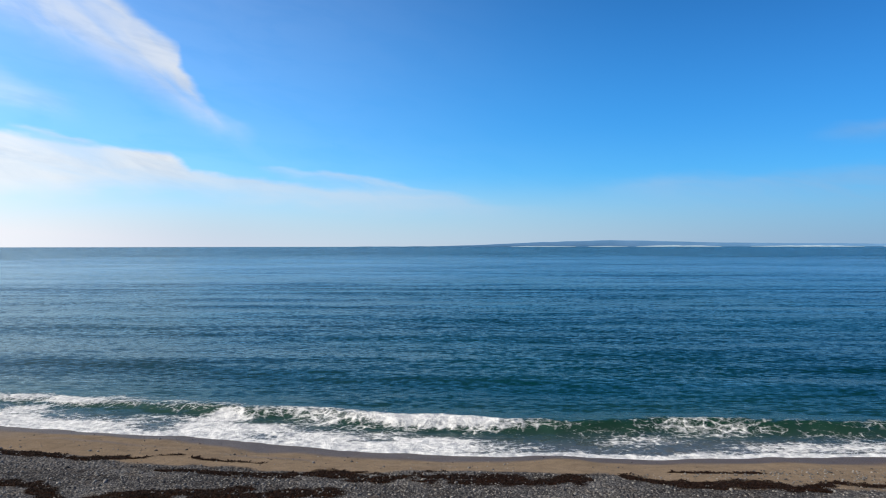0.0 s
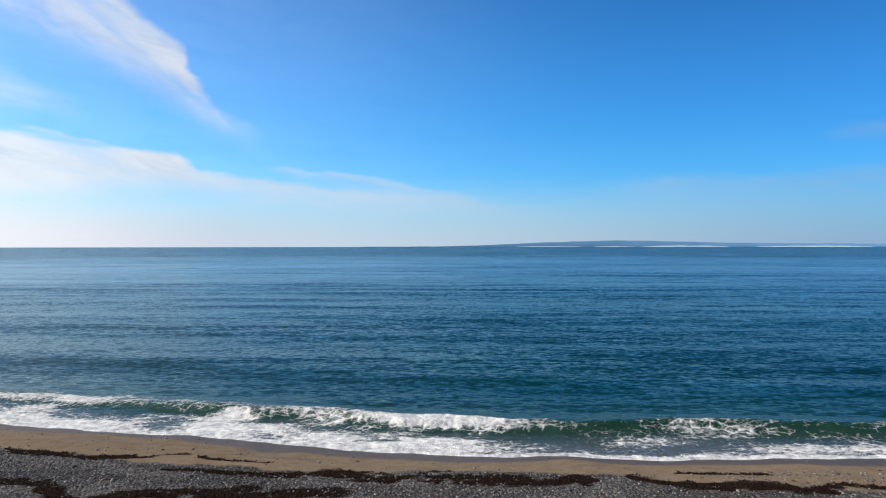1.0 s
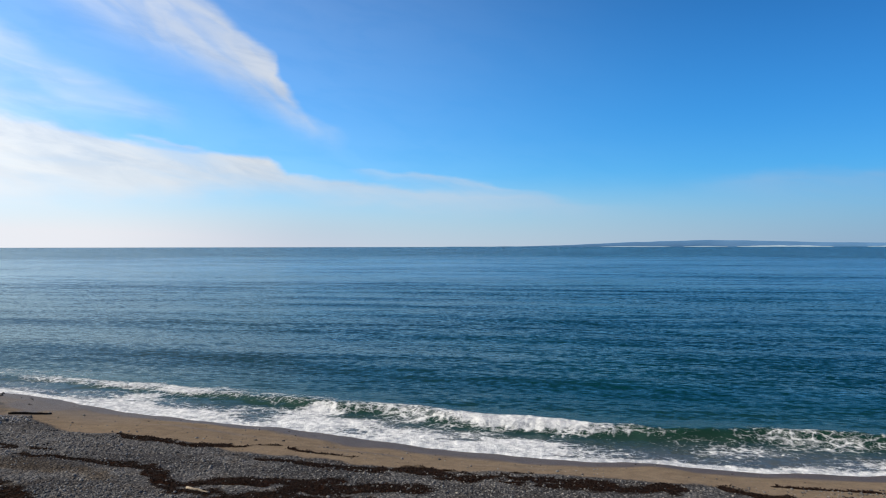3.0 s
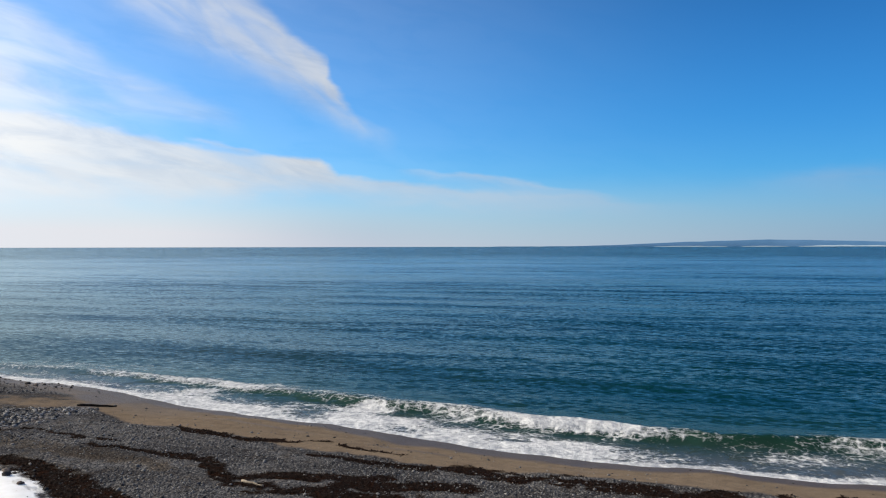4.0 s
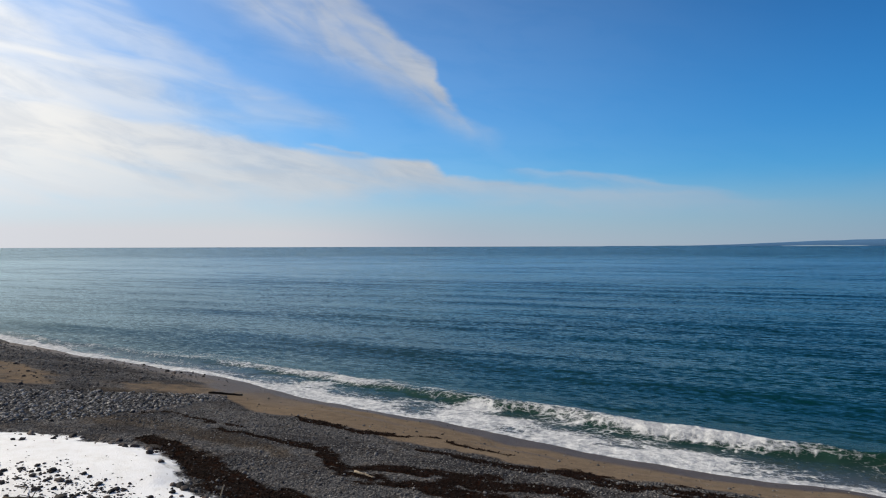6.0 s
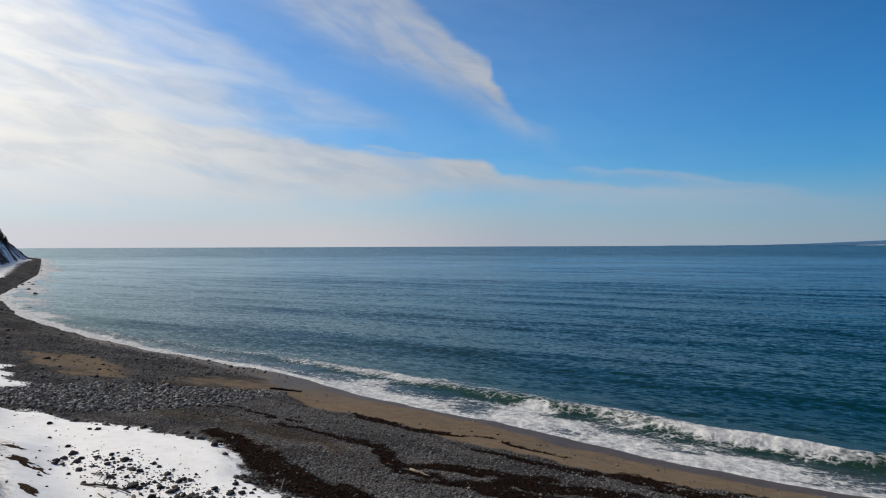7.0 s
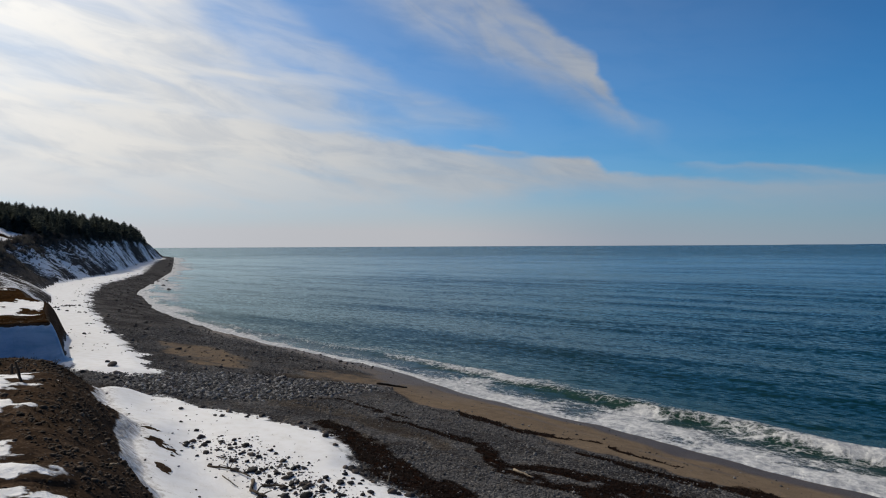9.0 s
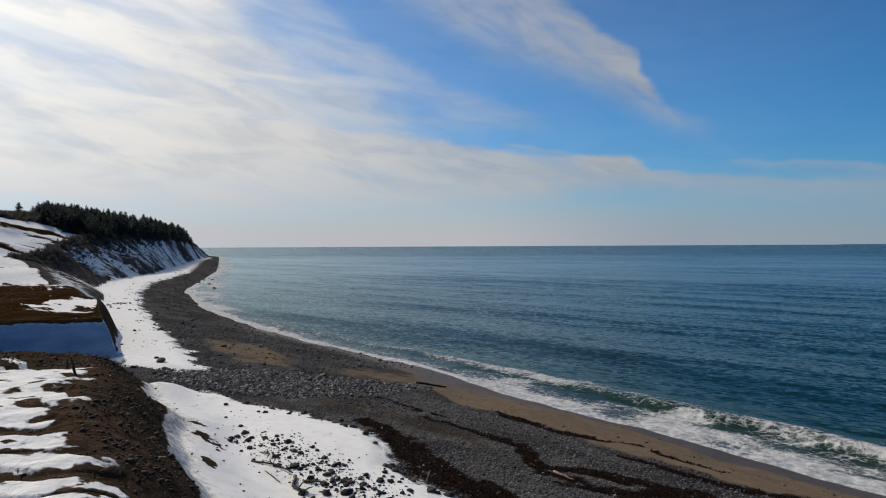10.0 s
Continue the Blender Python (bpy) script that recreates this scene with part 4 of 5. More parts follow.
def make_shingle():
    rng = np.random.RandomState(21)
    k = 250000
    X, Y = rng.uniform(-95, 36, k), rng.uniform(17, 62, k)
    z, d, dd, b1, r1, b2, r2, sn = terrain(X, Y)
    D = np.hypot(X, Y)
    wide = np.interp(X, [-75, -60, -46, -38, -30, -20, 0, 9, 40], [2.0, 2.5, 4.5, 7, 9.3, 8.8, 7.0, 6.0, 2.5])
    on = (dd > 1.2) & (b1 < 0.3) & (b2 < 0.3) & (sn < 0.1)
    dens = np.where(dd > wide + 0.4 + 1.5 * fbm(X / 4, Y / 4, 3), 0.95, 0.03)
    dens *= np.interp(D, [25, 40, 60, 100], [1.0, 0.85, 0.5, 0.25]) * np.clip(0.75 + 3.0 * fbm(X / 9 + 4, Y / 3, 3), 0.12, 1)
    dens *= np.interp(X, [6, 14], [1.0, 0.4])
    dens *= (np.degrees(np.arctan2(-X, Y)) > -42) & (D > 24) & (np.maximum(sdist(SAND_FAR, X, Y)[0], sdist(SAND_MOUTH, X, Y)[0]) < -0.4)
    dens = np.where(wrack_lines(X, Y) > 0.5, dens * 0.18, dens)
    on &= rng.rand(k) < dens
    X, Y, D = X[on], Y[on], D[on]
    R = np.clip(np.exp(rng.normal(-3.15, 0.38, len(X))), 0.025, 0.13) * np.interp(D, [25, 45, 100], [0.9, 1.05, 1.6])
    scatter_stones("shingle", X, Y, R, SHINGLE, "loose grey rounded shingle stones on the beach", "shingle", 3)
    # larger cobbles fanned out at the mouth of the gully
    k = 22000
    X, Y = rng.uniform(-62, -30, k), rng.uniform(24, 42, k)
    inside = sdist(COBBLES, X, Y)[0]
    on = rng.rand(k) < np.clip(0.6 + inside / 1.2, 0, 1) * 0.8
    on &= terrain(X, Y)[7] < 0.2
    X, Y = X[on], Y[on]
    R = np.clip(np.exp(rng.normal(-2.45, 0.36, len(X))), 0.05, 0.22)
    scatter_stones("cobbles", X, Y, R, COBBLE, "pale grey cobbles heaped at the stream mouth", "cobbles", 4)
    # dark stones along the far beach and the edge of the snow
    k = 34000
    t = rng.rand(k)
    X, Y = -48 - 250 * t ** 1.6, rng.uniform(26, 170, k)
    z, d, dd, b1, r1, b2, r2, sn = terrain(X, Y)
    on = (dd > 0.3) & (b2 < 0) & (b1 < 0) & (rng.rand(k) < np.where(sn > 0, np.clip(0.16 - sn * 0.025, 0.03, 1) * (0.3 + 3.0 * (fbm(X / 3.5 + 2, Y / 2.0, 3) > 0.08)), 0.6))
    X, Y = X[on], Y[on]
    R = np.clip(np.exp(rng.normal(-2.35, 0.5, len(X))), 0.05, 0.4) * np.interp(-X, [48, 100, 300], [0.75, 1.0, 1.7])
    scatter_stones("beach_stones", X, Y, R, BOULDER, "dark stones strewn along the far beach", "stones", 5)

    # stones and rubbish melting out of the snow behind the gully
    k = 16000
    X, Y = rng.uniform(-150, -50, k), rng.uniform(26, 68, k)
    z, d, dd, b1, r1, b2, r2, sn = terrain(X, Y)
    on = (sn > 0) & (sn < 7) & (b2 < 0) & (b1 < 0) & (fbm(X / 3.0 + 2, Y / 1.4, 3) > 0.10 + 0.03 * np.clip(sn, 0, 4)) & (rng.rand(k) < 0.6)
    X, Y = X[on], Y[on]
    R = np.clip(np.exp(rng.normal(-2.2, 0.45, len(X))), 0.05, 0.3) * np.interp(-X, [50, 150], [0.8, 1.4])
    scatter_stones("beach_stones", X, Y, R, BOULDER, "dark stones and rubbish melting out of snow", "stones", 15)


make_shingle()


def make_clods():
    rng = np.random.RandomState(44)
    k = 60000
    X, Y = rng.uniform(-56, -10, k), rng.uniform(-2, 24, k)
    z, d, dd, b1, r1, b2, r2, sn = terrain(X, Y)
    on = (b1 > 0.1) & (r1 > 0.2) & (b1 < 11) & (drifts(X, Y) < 0.42) & (rng.rand(k) < np.clip(0.4 + 1.5 * fbm(X / 2.5, Y / 2.5, 3), 0.05, 1))
    X, Y = X[on], Y[on]
    R = np.clip(np.exp(rng.normal(-3.1, 0.6, len(X))), 0.02, 0.22)
    scatter_stones("earth_clods", X, Y, R, CLOD, "brown clods and pebbles on the earth slope", "clods", 12, 0.45)


make_clods()


def rock_mesh(seed):
    rng = random.Random(seed)
    bm = bmesh.new()
    bmesh.ops.create_icosphere(bm, subdivisions=3, radius=1.0)
    off = Vector((rng.uniform(0, 50), rng.uniform(0, 50), rng.uniform(0, 50)))
    cuts = [(Vector((rng.uniform(-1, 1), rng.uniform(-1, 1), rng.uniform(-0.3, 1))).normalized(), rng.uniform(0.5, 0.85)) for _ in range(9)]
    for v in bm.verts:
        p = v.co.copy()
        for nrm, lim in cuts:
            over = p.dot(nrm) - lim
            if over > 0:
                p -= nrm * over * 0.95
        p *= 1 + 0.22 * noise.noise(p * 1.3 + off) + 0.09 * noise.noise(p * 3.7 + off)
        v.co = Vector((p.x, p.y * 0.78, p.z * 0.52))
    me = bpy.data.meshes.new("boulder")
    for f in bm.faces:
        f.smooth = True
    bm.to_mesh(me)
    bm.free()
    me.materials.append(BOULDER)
    return me


ROCKS = [rock_mesh(s) for s in range(6)]


def boulder(x, y, r, label, group, rng):
    ob = new("boulder", rng.choice(ROCKS))
    ob.location = (x, y, land_z(x, y) + 0.22 * r)
    ob.rotation_euler = (rng.uniform(-0.2, 0.2), rng.uniform(-0.2, 0.2), rng.uniform(0, 6.28))
    ob.scale = (r, r, r * rng.uniform(0.85, 1.15))
    return tagged(ob, label, "boulder", group)


SNOW_ROCKS = [(-34.9, 21.5, 0.22), (-33.3, 20.8, 0.32), (-31.7, 20.0, 0.27), (-29.9, 20.5, 0.26), (-29.7, 21.3, 0.3), (-28.2, 20.6, 0.28), (-28.1, 19.4, 0.28), (-26.9, 18.7, 0.3), (-26.2, 19.2, 0.38),
              (-27.5, 19.8, 0.18), (-28.6, 18.4, 0.15), (-30.3, 18.7, 0.16), (-30.4, 19.3, 0.26), (-24.9, 20.7, 0.23), (-24.6, 21.1, 0.18), (-24.2, 19.6, 0.28), (-22.8, 19.7, 0.27), (-21.8, 20.9, 0.27),
              (-19.9, 21.0, 0.24), (-25.7, 20.4, 0.15), (-36.8, 24.6, 0.24), (-37.3, 24.4, 0.2), (-37.3, 21.9, 0.16), (-40.8, 24.0, 0.26), (-24.4, 18.8, 0.25), (-23.3, 17.5, 0.32), (-22.4, 18.2, 0.36),
              (-21.8, 18.8, 0.36), (-25.1, 19.8, 0.2), (-28.2, 21.7, 0.1)]


def make_boulders():
    rng = random.Random(8)
    lab = "dark boulder half sunk in beach snow"
    for x, y, r in SNOW_ROCKS:
        boulder(x, y, r * 0.85, lab, "boulders on the snow", rng)
    for _ in range(150):
        t = rng.random()
        x, y = -33 + 13.5 * t ** 0.75 + rng.gauss(0, 0.9), 20.9 - 1.5 * t + rng.gauss(0, 0.95)
        if sdist(SNOW_NEAR, np.array([x]), np.array([y]))[0][0] > 0.3:
            boulder(x, y, 0.06 + 0.17 * rng.random() ** 2.0, "small dark stone lying on beach snow", "stones on the snow", rng)
    for _ in range(44):
        t = rng.random()
        i = rng.randrange(1, 11)
        (ax, ay), (bx, by) = SNOW_NEAR[i], SNOW_NEAR[i + 1]
        boulder(ax + (bx - ax) * t + rng.gauss(0, 0.4), ay + (by - ay) * t + rng.gauss(-0.3, 0.4), rng.uniform(0.1, 0.28), "small dark stone at the edge of the snow", "stones at the snow edge", rng)
    for x, y, r in ((-60.3, 28.6, 0.55), (-57.5, 27.6, 0.35), (-63, 29.4, 0.3)):
        boulder(x, y, r, "large dark boulder at the gully mouth", "", rng)
    for _ in range(36):
        t = rng.random()
        x, y = -140 - 620 * t, 76 + 363 * t
        d = rng.uniform(-4, 3)
        ob = boulder(x + 0.5 * d, y + 0.87 * d, rng.uniform(0.3, 0.95), "dark wet rock in the surf below the headland", "rocks in the surf", rng)
        ob.location.z = max(ob.location.z, 0.1)

    # grit and small stones between them, too many to count
    rs = np.random.RandomState(19)
    t = rs.rand(900)
    X, Y = -33 + 13.5 * t ** 0.75 + rs.normal(0, 0.9, 900), 20.6 - 1.5 * t + rs.normal(0, 0.85, 900)
    X, Y = np.concatenate([X, rs.uniform(-48, -17, 220)]), np.concatenate([Y, rs.uniform(14, 27, 220)])
    on = (sdist(SNOW_NEAR, X, Y)[0] > 0.1) & (terrain(X, Y)[3] < 0.5)
    X, Y = X[on], Y[on]
    scatter_stones("snow_grit", X, Y, np.clip(np.exp(rs.normal(-3.3, 0.5, len(X))), 0.015, 0.09), BOULDER, "small dark grit and stones strewn on snow", "stones", 23)


make_boulders()


# ------------------------------------------------------------------ driftwood
def limb(points, radii, seed, sides=8):
    """A crooked tapered round of wood through the points."""
    bm = bmesh.new()
    rng = random.Random(seed)
    pts, rad = [], []
    for i in range(len(points) - 1):
        a, b = Vector(points[i]), Vector(points[i + 1])
        for k in range(4):
            t = k / 4
            pts.append(a.lerp(b, t) + Vector((rng.uniform(-1, 1), rng.uniform(-1, 1), rng.uniform(-1, 1))) * radii[i] * 0.35)
            rad.append((radii[i] + (radii[i + 1] - radii[i]) * t) * rng.uniform(0.88, 1.12))
    pts.append(Vector(points[-1]))
    rad.append(radii[-1])
    rings = []
    for i, p in enumerate(pts):
        way = (pts[min(i + 1, len(pts) - 1)] - pts[max(i - 1, 0)]).normalized()
        side = way.orthogonal().normalized()
        up = way.cross(side)
        rings.append([bm.verts.new(p + (side * math.cos(6.283 * k / sides) + up * math.sin(6.283 * k / sides)) * rad[i]) for k in range(sides)])
    for a, b in zip(rings, rings[1:]):
        for k in range(sides):
            bm.faces.new((a[k], a[(k + 1) % sides], b[(k + 1) % sides], b[k]))
    bm.faces.new(rings[0][::-1])
    bm.faces.new(rings[-1])
    return bm


def driftwood(name, a, b, r, mat, label, seed, lift=0.0, twigs=0, bend=0.0):
    (ax, ay), (bx, by) = a, b
    base = Vector((ax, ay, land_z(ax, ay)))
    end = Vector((bx, by, land_z(bx, by) + lift)) - base
    mid = end * 0.5 + Vector((-end.y, end.x, 0)) * bend
    root = new(name)
    root.location = base
    tagged(root, label, "driftwood")
    h = Vector((0, 0, r * 0.75))
    part("stem", limb([h, mid + h, end + h], [r, r * 0.85, r * 0.55], seed), mat, root)
    rng = random.Random(seed)
    for i in range(twigs):
        t = rng.uniform(0.25, 0.9)
        s = h + (mid * (t * 2) if t < 0.5 else mid.lerp(end, t * 2 - 1))
        w = Vector((rng.uniform(-1, 1), rng.uniform(-1, 1), rng.uniform(0.1, 0.7))) * end.length * 0.22
        part("branch", limb([s, s + w * 0.6 + Vector((0, 0, 0.03)), s + w], [r * 0.5, r * 0.35, r * 0.15], seed + 7 * i, 6), mat, root)
    return root


driftwood("drift_log", (-16.9, 28.9), (-15.5, 28.5), 0.075, DRIFTWOOD, "short bleached driftwood log lying on seaweed", 1)
driftwood("drift_log", (-39.2, 42.2), (-36.9, 43.9), 0.11, DARKWOOD, "long dark wet log stranded on sand", 2)
driftwood("drift_branch", (-28.5, 18.2), (-25.4, 18.5), 0.055, DRIFTBROWN, "crooked dark branch lying on snow", 3, 0.1, 4, 0.1)
driftwood("drift_branch", (-29.4, 19.3), (-27.9, 18.7), 0.03, DRIFTBROWN, "thin bent branch lying on snow", 4, 0.15, 2, 0.2)
driftwood("drift_branch", (-25.1, 18.4), (-22.9, 17.5), 0.085, DRIFTBROWN, "thick dark root lying among boulders", 5, 0.1, 4, -0.15)
driftwood("drift_branch", (-24.3, 18.3), (-23.0, 18.8), 0.065, DRIFTBROWN, "dark broken branch among boulders", 6, 0.1, 2, 0.1)
driftwood("drift_branch", (-26.8, 17.9), (-25.0, 17.5), 0.03, DRIFTBROWN, "thin straight branch lying on snow", 7, 0.05, 1)
driftwood("drift_stick", (-32.6, 26.0), (-32.3, 26.5), 0.05, DRIFTWOOD, "pale stick standing aslant in shingle", 8, 0.4)
driftwood("drift_stick", (-20.7, 23.1), (-20.6, 23.2), 0.04, DRIFTWOOD, "pale stick standing upright in seaweed", 9, 0.5)
driftwood("drift_stick", (-23.2, 10.9), (-22.8, 11.0), 0.05, DRIFTWOOD, "pale broken stake on the earth slope", 10, 0.25)


# ------------------------------------------------------------------ fence posts on the bluff
def fence_post(x, y, tall, lean, turn):
    root = new("fence_post")
    root.location = (x, y, land_z(x, y))
    root.rotation_euler = (0, radians(lean), radians(turn))
    tagged(root, "leaning weathered wooden fence post in the snow", "fence post", "fence posts on the bluff")
    part("post", limb([(0, 0, -0.3), (0.01, 0, tall * 0.5), (0, 0.01, tall)], [0.075, 0.07, 0.06], int(abs(x * 10))), POSTWOOD, root)
    for z in (tall * 0.55, tall * 0.88):
        bm = bmesh.new()
        rings = [[bm.verts.new((r * math.cos(a), r * math.sin(a), z + h)) for a in np.linspace(0, 2 * math.pi, 11)[:-1]]
                 for r, h in ((0.070, 0.0), (0.080, 0.0), (0.084, 0.008), (0.080, 0.016), (0.070, 0.016))]
        for low, high in zip(rings, rings[1:]):
            for i in range(10):
                bm.faces.new((low[i], low[(i + 1) % 10], high[(i + 1) % 10], high[i]))
        part("wire_tie", bm, WIRE, root, "rusty wire tie")


fence_post(-35.8, 12.5, 1.15, 13, 251)
fence_post(-41.3, 13.9, 0.6, 3, 80)


# ------------------------------------------------------------------ seaweed, grass, scrub
def blades(name, X, Y, Z, reach, high, per, mat, label, category, seed, droop=0.3, broad=1.0):
    """Tufts of narrow bent blades, all in one mesh."""
    rng = np.random.RandomState(seed)
    k = len(X)
    n = k * per
    cx, cy, cz = np.repeat(X, per), np.repeat(Y, per), np.repeat(Z, per)
    R, H = np.repeat(reach, per), np.repeat(high, per)
    a = rng.uniform(0, 6.283, n)
    out = R * rng.uniform(0.3, 1, n)
    bx, by = cx + np.cos(a) * R * 0.25 * rng.rand(n), cy + np.sin(a) * R * 0.25 * rng.rand(n)
    w = (0.06 + 0.10 * rng.rand(n)) * R * broad
    px, py = -np.sin(a) * w, np.cos(a) * w
    hh = H * rng.uniform(0.5, 1, n)
    mx, my = bx + np.cos(a) * out * 0.5, by + np.sin(a) * out * 0.5
    ex, ey = bx + np.cos(a) * out, by + np.sin(a) * out
    V = np.stack([np.stack([bx - px, by - py, cz - 0.03], -1), np.stack([bx + px, by + py, cz - 0.03], -1),
                  np.stack([mx + px * .7, my + py * .7, cz + hh], -1), np.stack([mx - px * .7, my - py * .7, cz + hh], -1),
                  np.stack([ex, ey, cz + hh * (1 - droop)], -1)], 1).reshape(-1, 3)
    o = 5 * np.arange(n)[:, None]
    F = np.concatenate([o + np.array([[0, 1, 2]]), o + np.array([[0, 2, 3]]), o + np.array([[3, 2, 4]])])
    return tagged(new(name, tri_mesh(name, V, F, mat)), label, category, kind="stuff")


def make_plants():
    rng = np.random.RandomState(31)
    # seaweed heaps along the wrack lines
    X, Y = rng.uniform(-45, 27, 52000), rng.uniform(17, 40, 52000)
    on = (wrack_lines(X, Y) + 0.25 * rng.normal(0, 0.35, len(X)) > 0.56) & (sdist(SNOW_NEAR, X, Y)[0] < 0)
    X, Y = X[on], Y[on]
    blades("seaweed", X, Y, terrain(X, Y)[0], rng.uniform(0.10, 0.42, len(X)), rng.uniform(0.015, 0.07, len(X)), 8, KELP, "dark red brown dead seaweed in drift lines on shingle", "seaweed", 2, 0.7)
    # dead grass on the near bluff and behind the gully
    k = 20000
    X, Y = rng.uniform(-130, -12, k), rng.uniform(-4, 46, k)
    z, d, dd, b1, r1, b2, r2, sn = terrain(X, Y)
    on = (r1 > 0.55) & (np.hypot(X, Y) > 15) & (fbm(X / 3, Y / 3, 3) > 0.02)
    on &= drifts(X, Y) < 0.45
    X, Y, z = X[on], Y[on], z[on]
    k = len(X)
    blades("dead_grass", X, Y, z, rng.uniform(0.10, 0.28, k), rng.uniform(0.04, 0.14, k), 5, DRYGRASS, "flattened brown dead grass on the bluff", "grass", 6)
    k = 5000
    X, Y = rng.uniform(-140, -66, k), rng.uniform(0, 50, k)
    z, d, dd, b1, r1, b2, r2, sn = terrain(X, Y)
    on = (r2 > 0.88) & (fbm(X / 6, Y / 4, 3) > -0.12) & (np.hypot(((Y - 29.5) * 0.31 - (X + 90) * 0.95) / 11, ((X + 90) * 0.31 + (Y - 29.5) * 0.95) / 4.2) > 0.95) & (np.hypot((X + 152) / 30, (Y - 38) / 11) > 0.85)
    X, Y, z = X[on], Y[on], z[on]
    k = len(X)
    blades("dead_grass", X, Y, z, rng.uniform(0.3, 0.7, k), rng.uniform(0.03, 0.07, k), 9, TUSSOCK, "brown dead grass tussocks behind the gully", "grass", 9, 0.1, 0.5)
    X, Y = rng.normal(-51.5, 2.2, 130), rng.normal(20.6, 2.0, 130)
    blades("scrub", X, Y, terrain(X, Y)[0], rng.uniform(0.25, 0.7, 130), rng.uniform(0.12, 0.4, 130), 30, TWIG, "bare brown scrub at the gully mouth", "scrub", 10, 0.1, 0.16)
    # bare scrub under the woods of the headland
    k = 24000
    a, D = np.radians(rng.uniform(61, 80, k)), rng.uniform(150, 640, k)
    X, Y = -D * np.sin(a), D * np.cos(a)
    z, d, dd, b1, r1, b2, r2, sn = terrain(X, Y)
    on = ((r2 > 0.45) | (rng.rand(k) < 0.3)) & (r2 > 0.08) & (b2 < 75) & (((fbm(X / 26, Y / 26, 3) > 0.0) & (D > 280)) | ((r2 < 0.9) & (D > 190)))
    X, Y, z, r2 = X[on], Y[on], z[on], r2[on]
    k = len(X)
    small = np.interp(r2, [0.3, 0.6, 0.95], [0.4, 0.8, 1.25]) * np.interp(np.hypot(X, Y), [200, 300], [0.9, 1.25])
    blades("scrub", X, Y, z, rng.uniform(0.8, 1.9, k) * small, rng.uniform(0.5, 1.7, k) * small, 26, SCRUB, "bare dark scrub along the headland's edge", "scrub", 7, -0.1, 0.45)


make_plants()


# ------------------------------------------------------------------ spruces on the headland
def spruce(seed):
    rng = random.Random(seed)
    H = rng.uniform(6.0, 8.6)
    root = new("spruce")
    tagged(root, "dark green spruce on the snowy headland", "tree", "spruces on the headland")
    part("trunk", limb([(0, 0, -0.5), (0.05, 0.03, H * 0.5), (0, 0, H * 0.97)], [0.19, 0.12, 0.02], seed, 6), BARK, root)
    bm = bmesh.new()
    z = rng.uniform(0.3, 0.9)
    round_top = seed % 6
    while z < H * 0.985:
        t = z / H
        reach = ((1 - t ** 2.4) * 0.9 if round_top else (1 - t) ** 0.5) * H * 0.25 * rng.uniform(0.8, 1.15) + 0.12
        k = max(4, int(11 * (1 - t * 0.6)))
        for i in range(k):
            a = 6.283 * (i + rng.random()) / k
            L = reach * rng.uniform(0.6, 1.15)
            c, s = math.cos(a), math.sin(a)
            wid = 0.34 * L + 0.1
            drop = L * rng.uniform(0.25, 0.5)
            p = [Vector((0.05 * c, 0.05 * s, z + 0.1)), Vector((c * L * .55 - s * wid, s * L * .55 + c * wid, z - drop * .55)),
                 Vector((c * L, s * L, z - drop)), Vector((c * L * .55 + s * wid, s * L * .55 - c * wid, z - drop * .55)), Vector((c * L * .5, s * L * .5, z - drop * 0.25 + 0.12))]
            q = [bm.verts.new(v) for v in p]
            for f in ((0, 1, 4), (1, 2, 4), (2, 3, 4), (3, 0, 4)):
                bm.faces.new([q[j] for j in f])
        z += 0.3 + 0.42 * (1 - t)
    part("crown", bm, NEEDLES, root, shade=False)
    return root


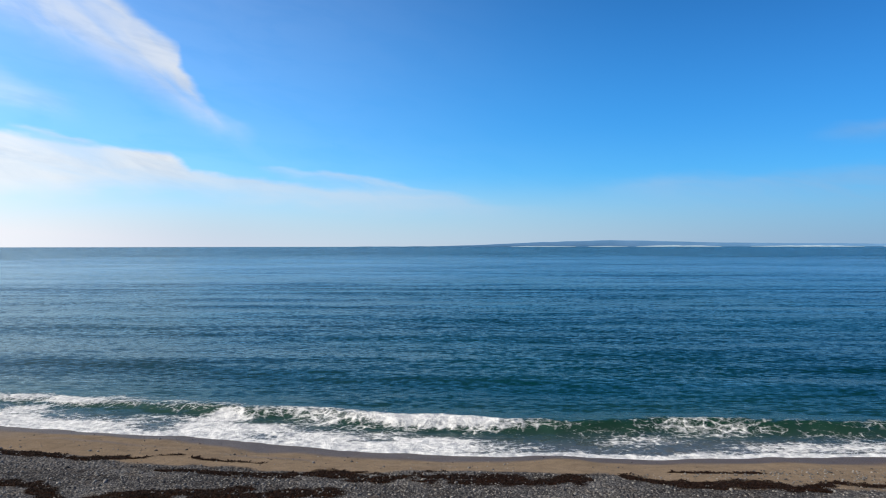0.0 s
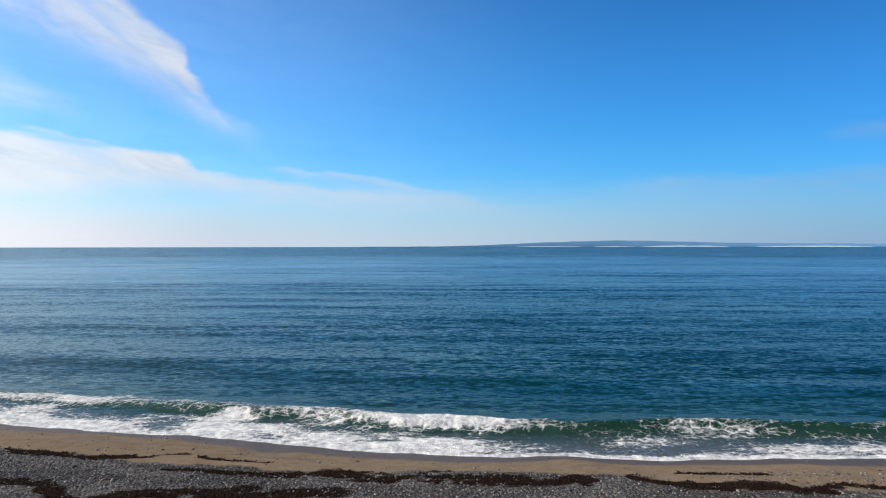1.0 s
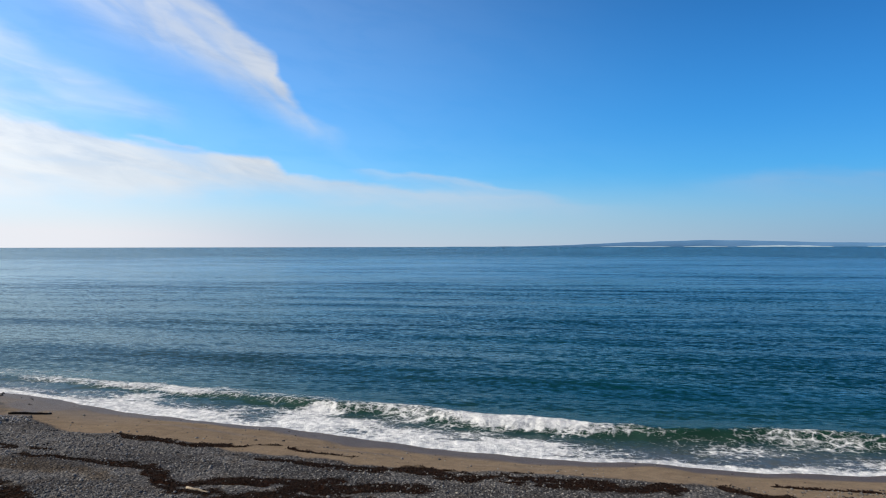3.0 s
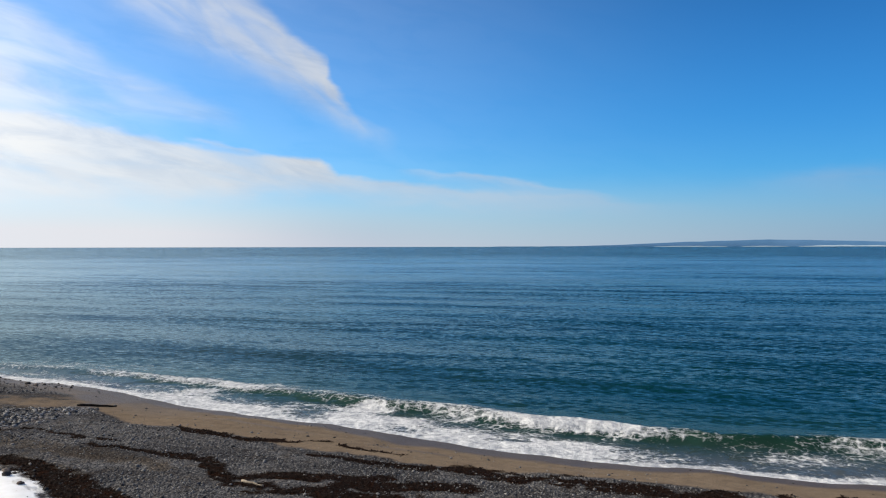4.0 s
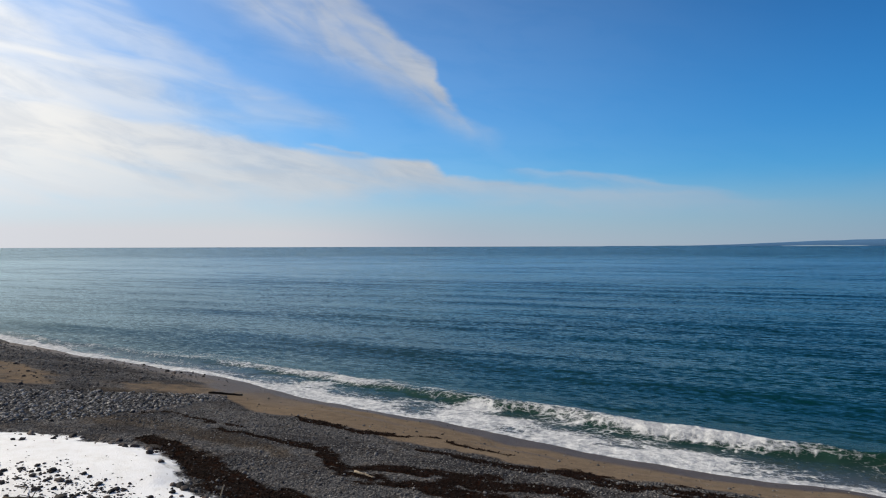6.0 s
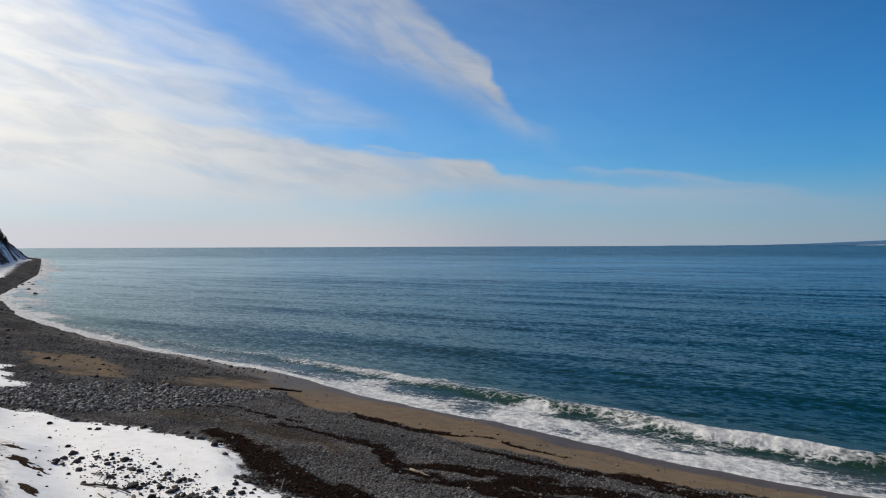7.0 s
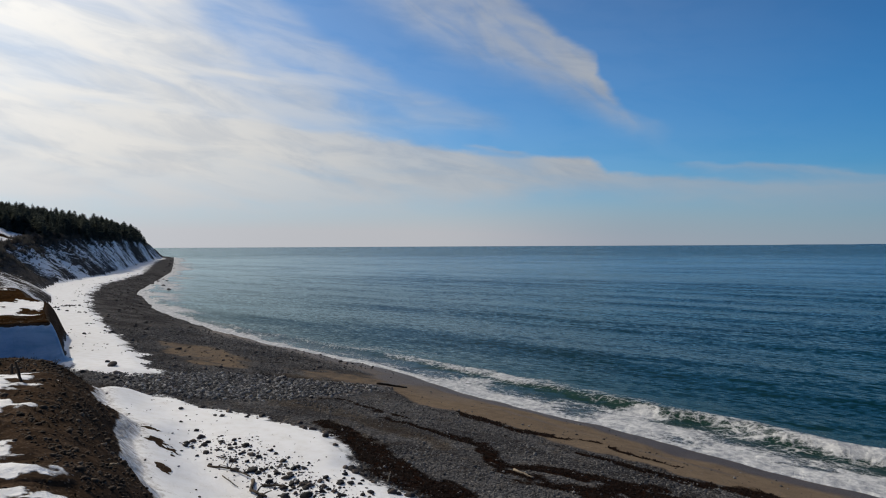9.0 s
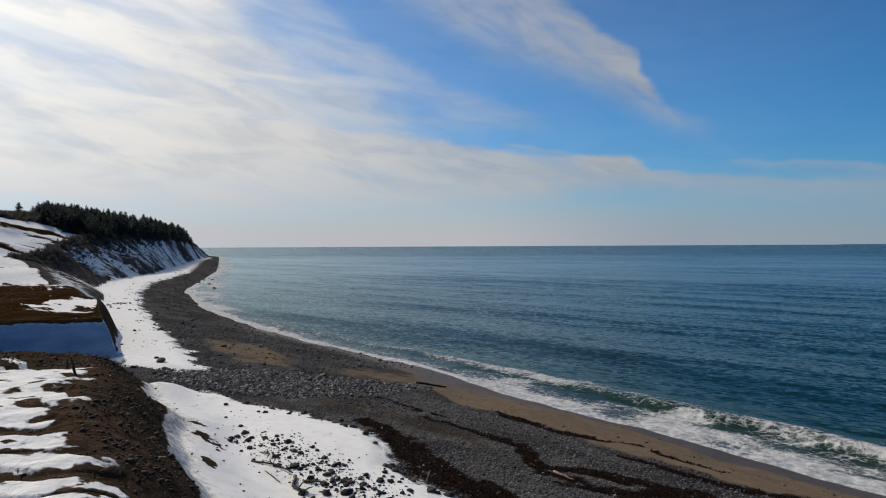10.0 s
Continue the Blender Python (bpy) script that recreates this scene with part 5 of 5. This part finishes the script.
def make_wood():
    rng = random.Random(17)
    kinds = [spruce(s) for s in range(6)]
    spots = [(74.45, 318), (73.55, 322), (73.2, 330), (73.35, 326), (72.75, 318), (73.1, 322)]
    cand_a = np.radians([rng.uniform(61.9, 73.0) for _ in range(9000)])
    cand_d = np.array([rng.uniform(285, 700) for _ in range(9000)])
    X, Y = -cand_d * np.sin(cand_a), cand_d * np.cos(cand_a)
    z, d, dd, b1, r1, b2, r2, sn = terrain(X, Y)
    deg = np.degrees(cand_a)
    edge = np.interp(deg, [61.5, 64, 68, 73], [0, 1, 8, 20])
    on = (r2 > np.interp(deg, [64, 69], [0.55, 0.78])) & (b2 > edge) & (b2 < edge + 52) & ~((deg > 63.8) & (deg < 64.2) & (cand_d < 520)) & ~((deg > 66) & (cand_d > 440))
    deg, cand_d = deg[on], cand_d[on]
    order = np.random.RandomState(3).permutation(len(deg))
    front, rest = order[:290], order[290:900]
    spots += [(float(deg[i]), float(cand_d[i])) for i in front]
    for i, (az, D) in enumerate(spots):
        a = radians(az)
        x, y = -D * math.sin(a), D * math.cos(a)
        s = rng.uniform(0.8, 1.0) * float(np.interp(az, [61.8, 63.0, 64.5, 67, 73], [1.6, 1.9, 1.5, 1.2, 1.05]))
        m = pose(x, y, land_z(x, y) - 0.2, 0, 0, rng.uniform(0, 360))
        if i < len(kinds):
            kinds[i].matrix_basis = m
            ob = kinds[i]
        else:
            ob = copy_thing(kinds[i % len(kinds)], m)
        ob.scale = (s * rng.uniform(1.5, 2.0), s * rng.uniform(1.5, 2.0), s * 0.94)
    # the wood behind, too deep to count
    V, F, base = [], [], 0
    crowns = []
    for k in kinds:
        me = [o for o in k.children if o.name.startswith("crown")][0].data
        co = np.zeros(len(me.vertices) * 3, np.float32)
        me.vertices.foreach_get("co", co)
        idx = np.zeros(len(me.loops), np.int32)
        me.loops.foreach_get("vertex_index", idx)
        crowns.append((co.reshape(-1, 3), idx.reshape(-1, 3)))
    for i in rest:
        a, D = radians(float(deg[i])), float(cand_d[i])
        x, y = -D * math.sin(a), D * math.cos(a)
        co, idx = crowns[int(i) % len(crowns)]
        s, t = rng.uniform(0.65, 1.0), rng.uniform(0, 6.28)
        c, n = math.cos(t) * s, math.sin(t) * s
        V.append(np.stack([x + co[:, 0] * c - co[:, 1] * n, y + co[:, 0] * n + co[:, 1] * c, land_z(x, y) - 0.2 + co[:, 2] * s], -1))
        F.append(idx + base)
        base += len(co)
    ob = new("far_wood", tri_mesh("far_wood", np.concatenate(V), np.concatenate(F), NEEDLES))
    tagged(ob, "dense dark spruce wood crowning the headland", "wood", kind="stuff")


make_wood()
